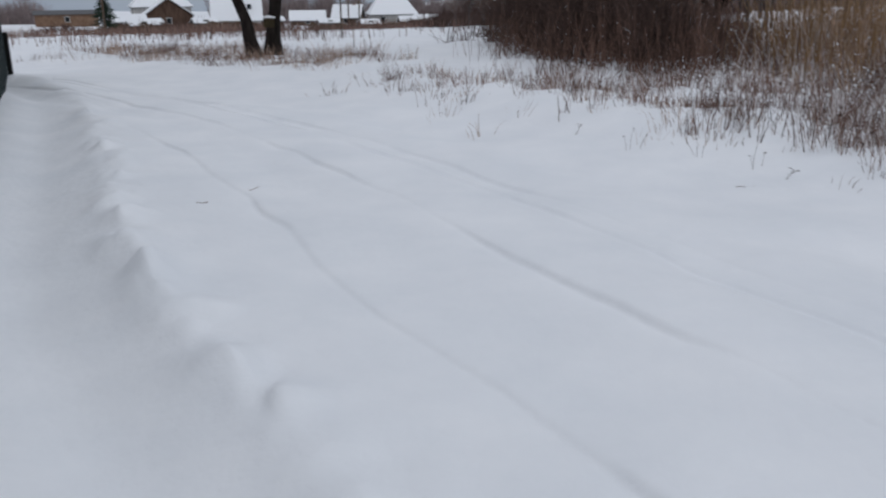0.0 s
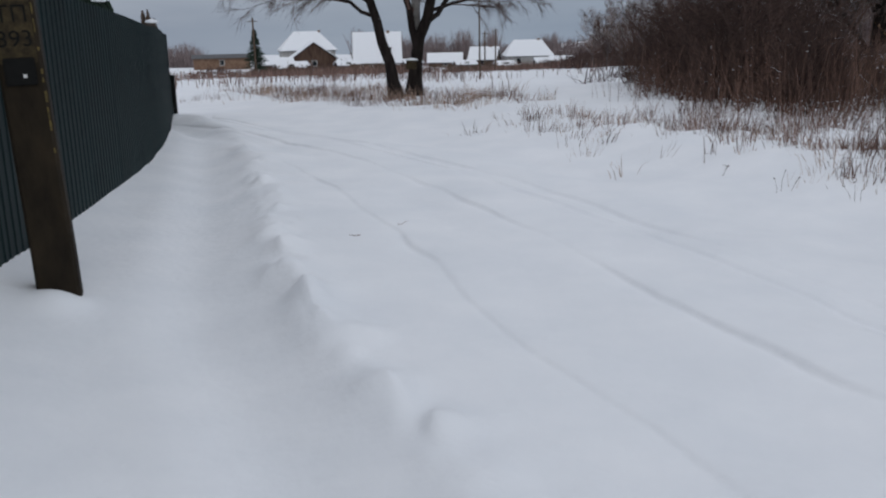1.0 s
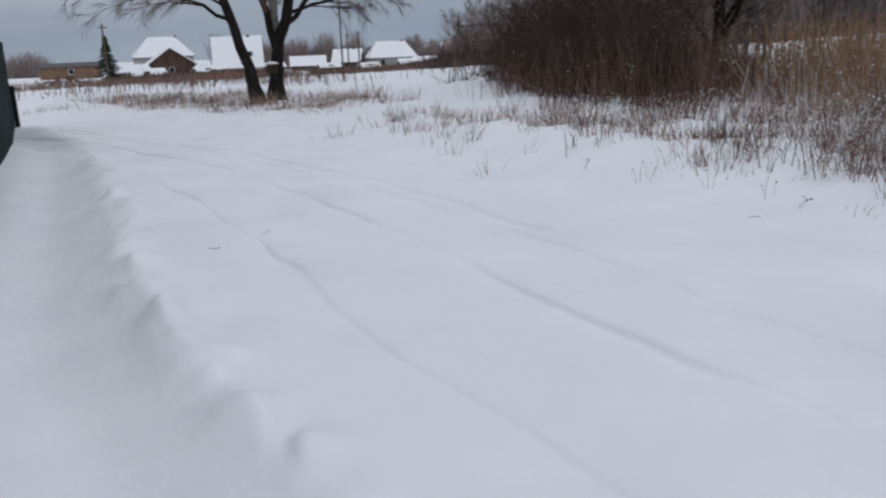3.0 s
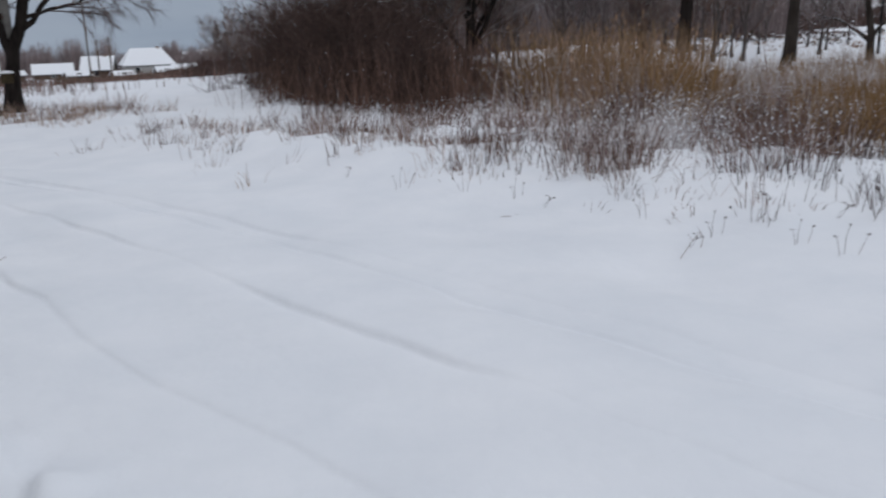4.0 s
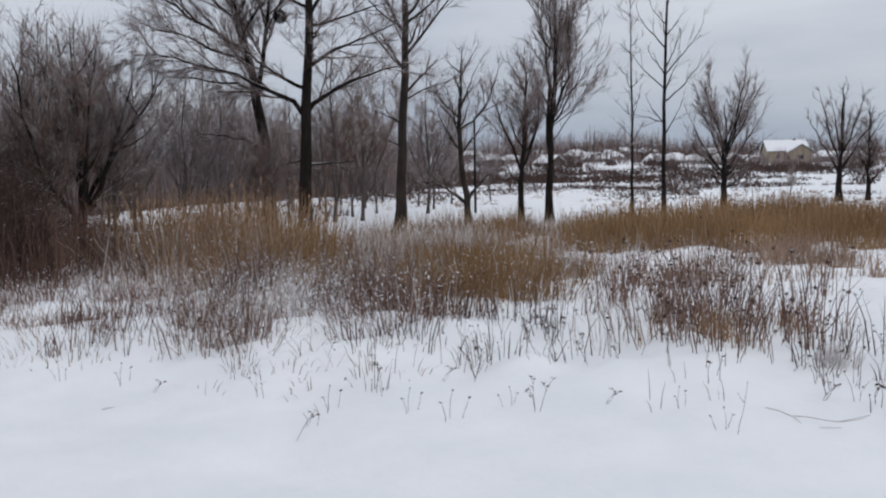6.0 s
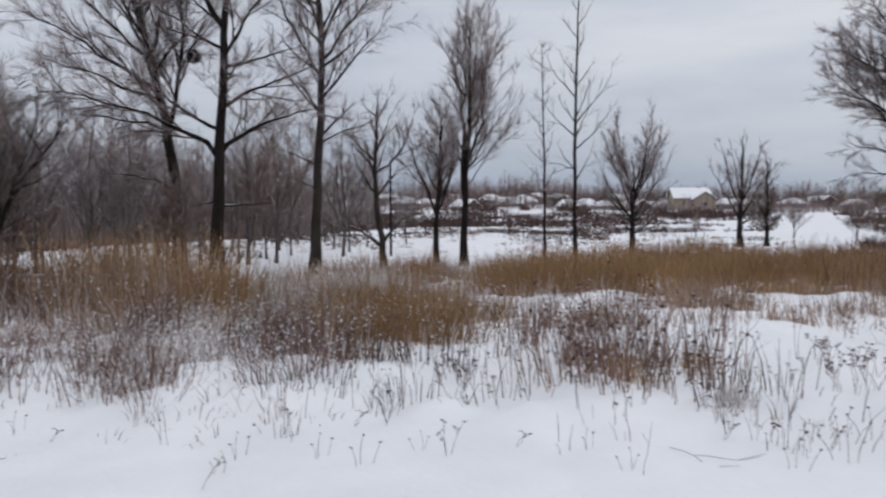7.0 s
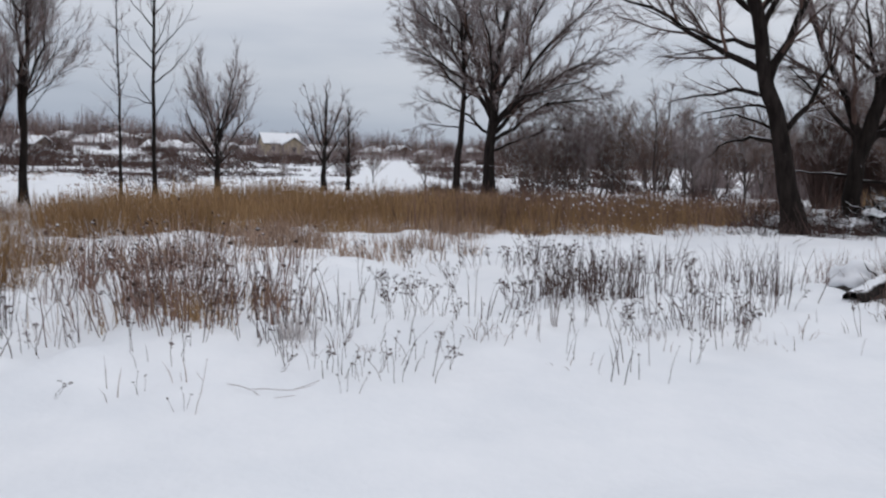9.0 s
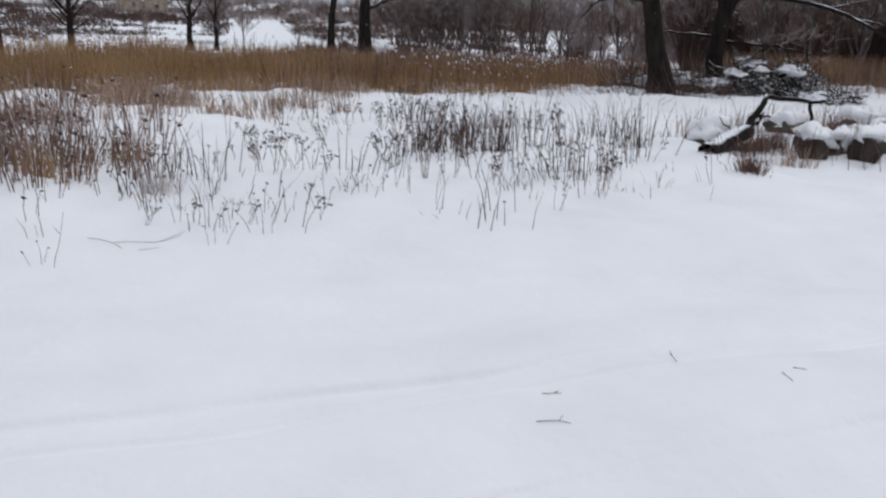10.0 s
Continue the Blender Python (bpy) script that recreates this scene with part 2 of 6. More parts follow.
def height(x, y):
    """The snow's height over the plan."""
    x, y = np.asarray(x, float), np.asarray(y, float)
    r, az = np.hypot(x, y), np.degrees(np.arctan2(x, y))
    fall = np.interp(az, (-180, -60, 0, 15, 42, 55, 70, 100, 130, 180), (0, -1.5, -3.1, -2.5, -0.3, 0, 0, 0, 0, 0))
    start = np.interp(az, (-60, 0, 15, 42, 180), (8, 8, 9, 25, 28))
    z = fall * np.clip((r - start) / 100, 0, np.interp(az, (-60, 4, 14, 28), (25, 25, 10, 2.6)))
    z = z + np.interp(az, (-40, -20, -5, 4, 10, 20), (0, -1.4, -1.6, -2.3, -1.8, 0)) * smooth(45, 140, r)
    rise = np.interp(az, (20, 42, 50, 60, 70, 90, 120, 150), (0, 2.6, 4.0, 4.0, 2.3, 2.6, 1.5, 0))
    z = z + rise * np.clip((r - 30) / 170, 0, 1.3) ** 2
    near = 1 - smooth(25, 45, r)
    field = smooth(-0.5, 1.2, x - np.interp(y, EDGE_Y, EDGE_X))
    z = z + field * near * (0.10 + 0.17 * (value_noise(x, y, 2.3, 1) - 0.35) + 0.17 * (value_noise(x, y, 0.75, 2) - 0.5))
    z = z + field * near * 0.09 * (value_noise(x, y, 0.3, 12) - 0.5)
    z = z + (1 - near) * (1 - smooth(400, 900, r)) * (0.6 * (value_noise(x, y, 42, 3) - 0.5) + 0.45 * (value_noise(x, y, 17, 4) - 0.5))
    u = x - np.interp(y, ROAD_Y, ROAD_X)
    wob = 0.12 * (value_noise(x, y, 1.3, 5) - 0.5) + 0.08 * (value_noise(x, y, 0.4, 6) - 0.5)
    on = (1 - field) * near
    for at, wide, deep in ((1.95, 0.50, 0.11), (-0.45, 0.34, 0.045), (0.95, 0.28, 0.05), (2.9, 0.45, 0.06)):
        k = (u + wob - at) / wide
        z = z - on * (0.15 + 0.95 * value_noise(x, y, 0.8, 7)) * deep * np.exp(-k * k)
    for n, (at, deep, back) in enumerate(((0, 0.036, 0.13), (-1.02, 0.038, 0.15), (0.82, 0.034, 0.12), (1.06, 0.036, 0.14))):
        k = u + 0.8 * wob - at
        patchy = 0.25 + 0.95 * smooth(0.2, 0.75, value_noise(x, y, 0.9, 20 + n))
        patchy = np.maximum(patchy, 0.5) * (1 - smooth(7, 11, y)) if n == 1 else patchy
        z = z - on * patchy * deep * np.exp(-np.maximum(-k, 0) / back) / (1 + np.exp(np.clip(k / 0.010, -40, 40)))
    w = x - np.interp(y, RIDGE_Y, RIDGE_X) + 0.5 * wob
    lump = value_noise(x, y, 0.34, 8) ** 2 + 0.45 * value_noise(x, y, 0.13, 13) ** 2
    z = z + near * (0.03 + 0.085 * lump) * np.exp(-(w / 0.16) ** 2) * (w < 0) + near * (0.03 + 0.085 * lump * np.exp(-(w / 0.22) ** 2) + 0.02 * lump) * np.exp(-(w / 0.75) ** 2) * (w >= 0)
    z = z - near * 0.09 * np.exp(-((w + 0.55) / 0.30) ** 2)
    z = z + near * 0.34 * smooth(-1.05, -2.5, w) * smooth(-8, -2, y)
    z = z + on * (0.022 * (value_noise(x, y, 0.45, 9) - 0.5) + 0.08 * (value_noise(x, y, 1.7, 10) - 0.5))
    for cx, cy, size, tall in ((-0.37, 2.77, 0.095, 0.060), (-0.60, 3.10, 0.08, 0.018), (-0.78, 3.72, 0.10, 0.025), (-1.10, 4.30, 0.12, 0.045), (-1.26, 4.78, 0.10, 0.02), (-1.39, 5.22, 0.10, 0.035), (-1.69, 6.70, 0.11, 0.06), (-2.13, 8.14, 0.13, 0.05)):
        a, b = (x - cx) / size + 0.5 * (value_noise(x, y, 0.09, 14) - 0.5), (y - cy) / size
        z = z + tall * np.exp(-(a / np.where(a < 0, 0.42, 1.5)) ** 2 - (b / np.where(b < 0, 0.7, 1.3)) ** 2)
    z = z + 0.085 * np.exp(-((x + 2.42) ** 2 + (y - 4.30) ** 2) / 0.022) + 0.04 * np.exp(-((x + 2.7) ** 2 + (y - 4.4) ** 2) / 0.05)
    return z


def ground_z(x, y):
    return float(surface(x, y))


def place(az, r):
    """A point of the plan by its bearing from +y and its distance."""
    return r * math.sin(radians(az)), r * math.cos(radians(az))


def mesh_from(name, verts, faces, mat, smooth_faces=False):
    me = bpy.data.meshes.new(name)
    me.from_pydata(verts if isinstance(verts, list) else verts.tolist(), [], faces if isinstance(faces, list) else faces.tolist())
    me.materials.append(mat)
    if smooth_faces:
        me.polygons.foreach_set("use_smooth", [True] * len(me.polygons))
    me.update()
    return me


def thing(name, x, y, z, label, category, group="", kind="", rz=0.0):
    e = new(name)
    e.matrix_world = pose(x, y, z, 0, 0, rz)
    return tagged(e, label, category, group, kind)


def part(name, bm, mat, parent, label="", shade=False):
    """One mesh, from a bmesh or mesh data, under a thing or a part."""
    if isinstance(bm, bmesh.types.BMesh):
        me = bpy.data.meshes.new(name)
        bm.to_mesh(me)
        bm.free()
        me.materials.append(mat)
        if shade:
            me.polygons.foreach_set("use_smooth", [True] * len(me.polygons))
    else:
        me = bm
    ob = new(name, me)
    ob.parent = parent
    if label:
        tagged(ob, label)
    return ob


def block(x0, y0, z0, x1, y1, z1, bevel=0.0, bm=None):
    bm = bm or bmesh.new()
    made = bmesh.ops.create_cube(bm, size=1, matrix=Matrix.Translation(((x0 + x1) / 2, (y0 + y1) / 2, (z0 + z1) / 2)) @ Matrix.Diagonal((x1 - x0, y1 - y0, z1 - z0, 1)))
    if bevel:
        edges = list({e for v in made["verts"] for e in v.link_edges})
        bmesh.ops.bevel(bm, geom=edges, offset=bevel, segments=2, affect="EDGES")
    return bm


def blob(rx, ry, rz, seed, subdivisions=2, rough=0.25):
    """An uneven lump, flat below."""
    bm = bmesh.new()
    bmesh.ops.create_icosphere(bm, subdivisions=subdivisions, radius=1)
    for v in bm.verts:
        k = 1 + rough * noise.noise(v.co * 1.7 + Vector((seed * 3.1, seed, 0)))
        v.co = Vector((v.co.x * rx * k, v.co.y * ry * k, max(v.co.z, -0.35) * rz * k))
    return bm


class Tubes:
    """Tapered branches, gathered into one mesh."""

    def __init__(self):
        self.v, self.f = [], []

    def add(self, points, radii, sides):
        base = len(self.v)
        n = len(points)
        for i, p in enumerate(points):
            d = (points[min(i + 1, n - 1)] - points[max(i - 1, 0)]).normalized()
            a = d.cross(Vector((0.31, 0.17, 0.93)) if abs(d.z) < 0.9 else Vector((1, 0.1, 0))).normalized()
            b = d.cross(a)
            for k in range(sides):
                t = 2 * math.pi * k / sides
                q = p + (a * math.cos(t) + b * math.sin(t)) * radii[i]
                self.v.append((q.x, q.y, q.z))
        for i in range(n - 1):
            for k in range(sides):
                k2 = (k + 1) % sides
                self.f.append((base + i * sides + k, base + i * sides + k2, base + (i + 1) * sides + k2, base + (i + 1) * sides + k))
        self.f.append(tuple(base + (n - 1) * sides + k for k in range(sides)))

    def spike(self, points, radii):
        """A three-sided twig that runs out to a point."""
        self.add(points[:-1], radii[:-1], 3) if len(points) > 2 else None
        if len(points) > 2:
            self.f.pop()
            base = len(self.v) - 3
        else:
            d = (points[1] - points[0]).normalized()
            a = d.orthogonal().normalized()
            b, base = d.cross(a), len(self.v)
            for k in range(3):
                t = 2.0944 * k
                q = points[0] + (a * math.cos(t) + b * math.sin(t)) * radii[0]
                self.v.append((q.x, q.y, q.z))
        tip = len(self.v)
        self.v.append(tuple(points[-1]))
        self.f += [(base, base + 1, tip), (base + 1, base + 2, tip), (base + 2, base, tip)]

    def mesh(self, name, mat, smooth_faces=True):
        return mesh_from(name, self.v, self.f, mat, smooth_faces)


def limb(rng, p, d, length, wobble, lift, steps):
    """A crooked line from p along d that bends up (lift) or down."""
    pts = [p.copy()]
    d = d.normalized()
    for _ in range(steps):
        d = (d + Vector((rng.gauss(0, wobble), rng.gauss(0, wobble), rng.gauss(0, wobble) + lift))).normalized()
        p = p + d * (length / steps)
        pts.append(p.copy())
    return pts


def along(pts, t):
    k = t * (len(pts) - 1)
    i = min(int(k), len(pts) - 2)
    d = pts[i + 1] - pts[i]
    return pts[i] + d * (k - i), d.normalized()


def turned(rng, d, degrees):
    side = d.orthogonal()
    side.rotate(Matrix.Rotation(rng.uniform(0, 2 * math.pi), 3, d))
    v = d.copy()
    v.rotate(Matrix.Rotation(radians(degrees), 3, side))
    return v


def swing(az, side, rise):
    """A direction at a tree that stands at that bearing: side 0 is to the right of the line of sight, 90 away along it; rise in degrees."""
    a, b, c = radians(az), radians(side), math.cos(radians(rise))
    x, y = math.cos(b), math.sin(b)
    return Vector(((x * math.cos(a) + y * math.sin(a)) * c, (-x * math.sin(a) + y * math.cos(a)) * c, math.sin(radians(rise))))


def grown_tree(az, r, label, seed, thick, trunk, limbs, more=(0, 1, 2, 40, 0, 1), bark=None, twig=None, tip=None, density=3.2, angle=(20, 46), lift=0.05, droop=0.0, reach=0.46, keep=0.78, fine=30.0, wobble=8.0, whisk=1.0):
    """A leafless tree with its own habit. trunk: (to the right, height) along the stem; limbs: (height, side, rise, length, bow, thickness)
    with bow the degrees by which the limb lifts or sinks along its way; more: count, height from, to, rise, bow and length of further limbs."""
    rng = random.Random(seed)
    x, y = place(az, r)
    base = ground_z(x, y) - 0.06
    tree = thing("tree", x, y, base, label, "tree", group="bare trees")
    bark, twig, tip = bark or BARK, twig or TWIG, tip or HAZE
    right, away = swing(az, 0, 0), swing(az, 90, 0)
    heights, offs = [z for _, z in trunk], [u for u, _ in trunk]
    top, n = heights[-1], 16
    drift = [rng.gauss(0, 0.03 * top / n) for _ in range(n + 1)]
    pts, radii, w = [], [], 0.0
    for k in range(n + 1):
        z = top * k / n
        w += drift[k]
        pts.append(right * (float(np.interp(z, heights, offs)) + rng.gauss(0, 0.012 * thick * 10)) + away * w + Vector((0, 0, z)))
        radii.append(max(0.008, thick * (1 - keep * (k / n) ** 0.72 - (1 - keep) * (k / n) ** 6 * 0.9)) * (1.45 if k == 0 else 1.12 if k == 1 else 1))
    tb = Tubes()
    tb.add(pts, radii, 12)
    part("trunk", tb.mesh("trunk", bark), bark, tree)
    branches, crown = Tubes(), Tubes()
    least = r * 0.00020

    def bough(p, side, rise, length, bow, rad, steps):
        line = [p.copy()]
        for k in range(steps):
            side += rng.gauss(0, wobble)
            p = p + swing(az, side, rise + bow * (k + 0.5) / steps + rng.gauss(0, wobble)) * (length / steps)
            line.append(p.copy())
        return line, [max(least, rad * (1 - 0.86 * k / steps)) for k in range(steps + 1)]

    def sprout(line, rr, length, depth):
        count = max(2, int(length * (density if depth == 1 else density * 1.7 if depth == 2 else fine) * rng.uniform(0.8, 1.25)))
        for i in range(count):
            t = 0.14 + 0.86 * (i + rng.random()) / count
            p, d = along(line, min(t, 0.999))
            ln = length * reach * rng.uniform(0.55, 1.15) * (1.15 - 0.5 * t)
            if depth == 3:
                ln = rng.uniform(0.22, 0.52) * (0.72 + r / 80) * whisk
            rad = max(least, rr[min(int(t * (len(rr) - 1)), len(rr) - 1)] * rng.uniform(0.4, 0.6))
            steps = (4, 2, 1)[depth - 1]
            up = (lift - droop * depth * 0.5) * (1 if depth < 3 else 1.6)
            q = limb(rng, p, turned(rng, d, rng.uniform(*angle)) + Vector((0, 0, up)), ln, 0.09, up, steps)
            qr = [max(least * 0.7, rad * (1 - 0.7 * k / steps)) for k in range(steps + 1)]
            crown.spike(q, qr) if depth == 3 else branches.spike(q, qr) if depth == 2 else branches.add(q, qr, 4)
            if depth < 3:
                sprout(q, qr, ln, depth + 1)

    count, z0, z1, rise, bow, length = more
    full = list(limbs)
    for i in range(count):
        z = z0 + (z1 - z0) * (i + rng.random()) / count
        full.append((z, i * 137.5 + rng.uniform(-25, 25), rise + rng.uniform(-10, 12), length * rng.uniform(0.7, 1.15) * (1.0 - 0.45 * (z - z0) / (z1 - z0)), bow + rng.uniform(-8, 8), 0.36))
    for z, side, rise, length, bow, share in full:
        p, d = along(pts, min(z / top, 0.995))
        rad = min(radii[min(int(z / top * n), n)] * 0.9, max(thick * share * (0.45 + 0.55 * radii[min(int(z / top * n), n)] / thick), 0.012))
        line, rr = bough(p, side, rise, length, bow, rad, 9)
        tb = Tubes()
        tb.add(line, rr, 7)
        part("limb", tb.mesh("limb", bark), bark, tree)
        sprout(line, rr, length, 1)
    sprout(pts[-4:], radii[-4:], top * 0.2, 1)
    tagged(part("branchwork", branches.mesh("branchwork", twig), twig, tree, "dark thin branches"), kind="stuff")
    tagged(part("crown", crown.mesh("crown", tip), tip, tree, "fine pale leafless twigs"), kind="stuff")
    return tree


def shrub_mesh(seed, tall, stems, twig, twigs=7, spread=24, fine=3, stout=1.0):
    rng = random.Random(seed)
    tb = Tubes()
    for s in range(stems):
        a = rng.uniform(0, 2 * math.pi)
        p = Vector((math.cos(a), math.sin(a), 0)) * rng.uniform(0, 0.22 * tall ** 0.5)
        ln = tall * rng.uniform(0.6, 1.05)
        pts = limb(rng, p, turned(rng, Vector((0, 0, 1)), rng.uniform(2, spread)), ln, 0.17, 0.02, 5)
        rad = rng.uniform(0.006, 0.012) * (0.6 + 0.25 * tall) * stout
        rr = [rad * (1 - 0.75 * k / 5) for k in range(6)]
        tb.add(pts, rr, 4)
        for i in range(twigs):
            p2, d = along(pts, rng.uniform(0.15, 1))
            q = limb(rng, p2, turned(rng, d, rng.uniform(25, 75)), ln * rng.uniform(0.2, 0.45), 0.2, 0.03, 3)
            r2 = max(0.003, rad * 0.45)
            tb.add(q, [r2, r2 * .8, r2 * .6, r2 * .4], 3)
            for j in range(fine):
                p3, d3 = along(q, rng.uniform(0.2, 1))
                q3 = limb(rng, p3, turned(rng, d3, rng.uniform(20, 55)), ln * rng.uniform(0.07, 0.18), 0.15, 0.05, 2)
                tb.add(q3, [r2 * .5, r2 * .4, r2 * .3], 3)
    return tb.mesh("branchwork", twig, False)


def inside(poly, x, y):
    hit = np.zeros(len(x), bool)
    px, py = np.array([p[0] for p in poly]), np.array([p[1] for p in poly])
    j = len(poly) - 1
    for i in range(len(poly)):
        cross = (py[i] > y) != (py[j] > y)
        hit ^= cross & (x < (px[j] - px[i]) * (y - py[i]) / (py[j] - py[i] + 1e-12) + px[i])
        j = i
    return hit


def scatter(poly, n, seed, clump=0.0, size=0.8, feather=0.0):
    """Points of a stretch of the plan; clump gathers them."""
    rs = np.random.RandomState(seed)
    lo, hi = np.min(poly, 0) - 2 * feather, np.max(poly, 0) + 2 * feather
    out = np.zeros((0, 2))
    while len(out) < n:
        p = lo + (hi - lo) * rs.rand(4 * n, 2)
        shift = feather * rs.randn(len(p), 2)
        keep = inside(poly, p[:, 0] + shift[:, 0], p[:, 1] + shift[:, 1])
        if clump:
            keep &= value_noise(p[:, 0] + 90, p[:, 1] + 50, size, seed) > clump * (0.6 + 0.8 * rs.rand(len(p)))
        out = np.vstack([out, p[keep]])
    return out[:n]


def tufts(poly, count, per, seed, radius=0.12, lean=0.35, clump=0.45, size=0.7, feather=0.3):
    """Tufts of stalks that fan out of one root: places, leans and a height factor for each stalk."""
    rs = np.random.RandomState(seed)
    roots = scatter(poly, count, seed + 1, clump, size, feather)
    many = np.maximum(1, (per * rs.gamma(1.6, 0.62, count)).astype(int))
    k = np.repeat(np.arange(count), many)
    wide = radius * (0.5 + rs.rand(count)) * np.sqrt(many / per)
    off = rs.randn(len(k), 2) * wide[k][:, None]
    wind = rs.randn(count, 2) * lean * 0.45
    return roots[k] + off, off * (lean / radius) * 0.5 + wind[k], (0.45 + 0.75 * rs.rand(count))[k]


def blades(name, xy, low, high, width, bend, mat, seed, lift=0.0, plain=False, lean=None):
    """Upright dry stalks as slim three-sided stems that bend at the tip, in one mesh."""
    rs = np.random.RandomState(seed)
    n = len(xy)
    h = low + (high - low) * rs.rand(n) ** 0.8
    a, tilt = 2 * np.pi * rs.rand(n), bend * np.abs(rs.randn(n))
    dx, dy = np.cos(a) * tilt, np.sin(a) * tilt
    if lean is not None:
        dx, dy = dx + lean[:, 0], dy + lean[:, 1]
        tilt = np.hypot(dx, dy)
        dx, dy = dx / np.maximum(1, tilt), dy / np.maximum(1, tilt)
        tilt = np.minimum(tilt, 1)
    z = surface(xy[:, 0], xy[:, 1]) - 0.02 + lift
    w = width * (0.6 + 0.8 * rs.rand(n))
    spin = 2 * np.pi * rs.rand(n)
    rings = []
    for f, s in ((0, 1.0), (1.0, 0.3)) if plain else ((0, 1.0), (0.55, 0.8), (1.0, 0.25)):
        cx, cy, cz = xy[:, 0] + dx * h * f ** 1.7, xy[:, 1] + dy * h * f ** 1.7, z + h * f * np.sqrt(np.maximum(0.2, 1 - (tilt * f) ** 2))
        for c in range(3):
            t = spin + 2 * np.pi * c / 3
            rings.append(np.stack([cx + np.cos(t) * w * s, cy + np.sin(t) * w * s, cz], 1))
    v = np.stack(rings, 1).reshape(-1, 3)
    b = (np.arange(n) * (6 if plain else 9))[:, None]
    quads = []
    for k in (0,) if plain else (0, 3):
        for c in range(3):
            quads.append(np.stack([b[:, 0] + k + c, b[:, 0] + k + (c + 1) % 3, b[:, 0] + k + 3 + (c + 1) % 3, b[:, 0] + k + 3 + c], 1))
    f = np.stack(quads, 1).reshape(-1, 4)
    tips = np.stack([xy[:, 0] + dx * h, xy[:, 1] + dy * h, z + h * np.sqrt(np.maximum(0.2, 1 - tilt ** 2))], 1)
    return mesh_from(name, v, f, mat), tips


def lumps(name, points, low, high, mat, seed, flat=0.7):
    """Many tiny uneven lumps in one mesh."""
    rs = np.random.RandomState(seed)
    n = len(points)
    s = (low + (high - low) * rs.rand(n) ** 2)[:, None, None]
    octa = np.array([(1, 0, 0), (0, 1, 0), (-1, 0, 0), (0, -1, 0), (0, 0, flat), (0, 0, -flat)], float)
    v = points[:, None, :] + octa[None] * s * (0.7 + 0.6 * rs.rand(n, 6, 1))
    f = np.array([(0, 1, 4), (1, 2, 4), (2, 3, 4), (3, 0, 4), (1, 0, 5), (2, 1, 5), (3, 2, 5), (0, 3, 5)])
    return mesh_from(name, v.reshape(-1, 3), (np.arange(n)[:, None, None] * 6 + f[None]).reshape(-1, 3), mat)


def stuff(name, me, label, category):
    return tagged(new(name, me), label, category, kind="stuff")


# ---- ground ----
def steps(lo, hi, fine, far, below, above):
    """Grid lines: fine between lo and hi, widening outward."""
    a = list(np.arange(lo, hi, fine))
    d, p = fine, lo
    while p > -far:
        d *= below
        p -= d
        a.insert(0, p)
    d, p = fine, a[-1]
    while p < far:
        d *= above
        p += d
        a.append(p)
    return np.array(a)


def rows_between(marks):
    """Grid lines from (start, spacing) marks."""
    out = []
    for (a, d), (b, _) in zip(marks, marks[1:]):
        out += list(np.linspace(a, b, max(1, round((b - a) / d)), endpoint=False))
    return out


def bend(y):
    """The road's line, which the grid follows near the road."""
    return np.interp(np.clip(y, -7, 18), ROAD_Y, ROAD_X)


across = rows_between(((-4.6, 0.045), (-2.4, 0.028), (-1.5, 0.04), (-1.13, 0.013), (-0.90, 0.04), (-0.11, 0.013), (0.12, 0.04), (0.71, 0.013), (1.18, 0.04), (2.4, 0.04)))
outer = steps(across[0], across[-1], 0.045, 2500, 1.12, 1.05)
gx = np.array([v for v in outer if v < across[0] - 0.02] + across + [v for v in outer if v > across[-1] + 0.02])
gy = steps(-4.2, 8.5, 0.052, 2500, 1.10, 1.075)
mx, my = np.meshgrid(gx, gy)
mx = mx + bend(my)
gz = height(mx, my)
cols = len(gx)
gi, gj = np.meshgrid(np.arange(len(gx) - 1), np.arange(len(gy) - 1))
q0 = (gj * cols + gi).ravel()
ground = new("ground", mesh_from("ground", np.stack([mx.ravel(), my.ravel(), gz.ravel()], 1), np.stack([q0, q0 + 1, q0 + cols + 1, q0 + cols], 1), SNOW, True))
tagged(ground, "snow-covered road, footpath and field with shallow wheel ruts", "snow", kind="structure")


def surface(x, y):
    """The height of the built ground."""
    y = np.asarray(y, float)
    x = np.asarray(x, float) - bend(y)
    i = np.clip(np.searchsorted(gx, x) - 1, 0, len(gx) - 2)
    j = np.clip(np.searchsorted(gy, y) - 1, 0, len(gy) - 2)
    a, b = (x - gx[i]) / (gx[i + 1] - gx[i]), (y - gy[j]) / (gy[j + 1] - gy[j])
    return (gz[j, i] * (1 - a) + gz[j, i + 1] * a) * (1 - b) + (gz[j + 1, i] * (1 - a) + gz[j + 1, i + 1] * a) * b


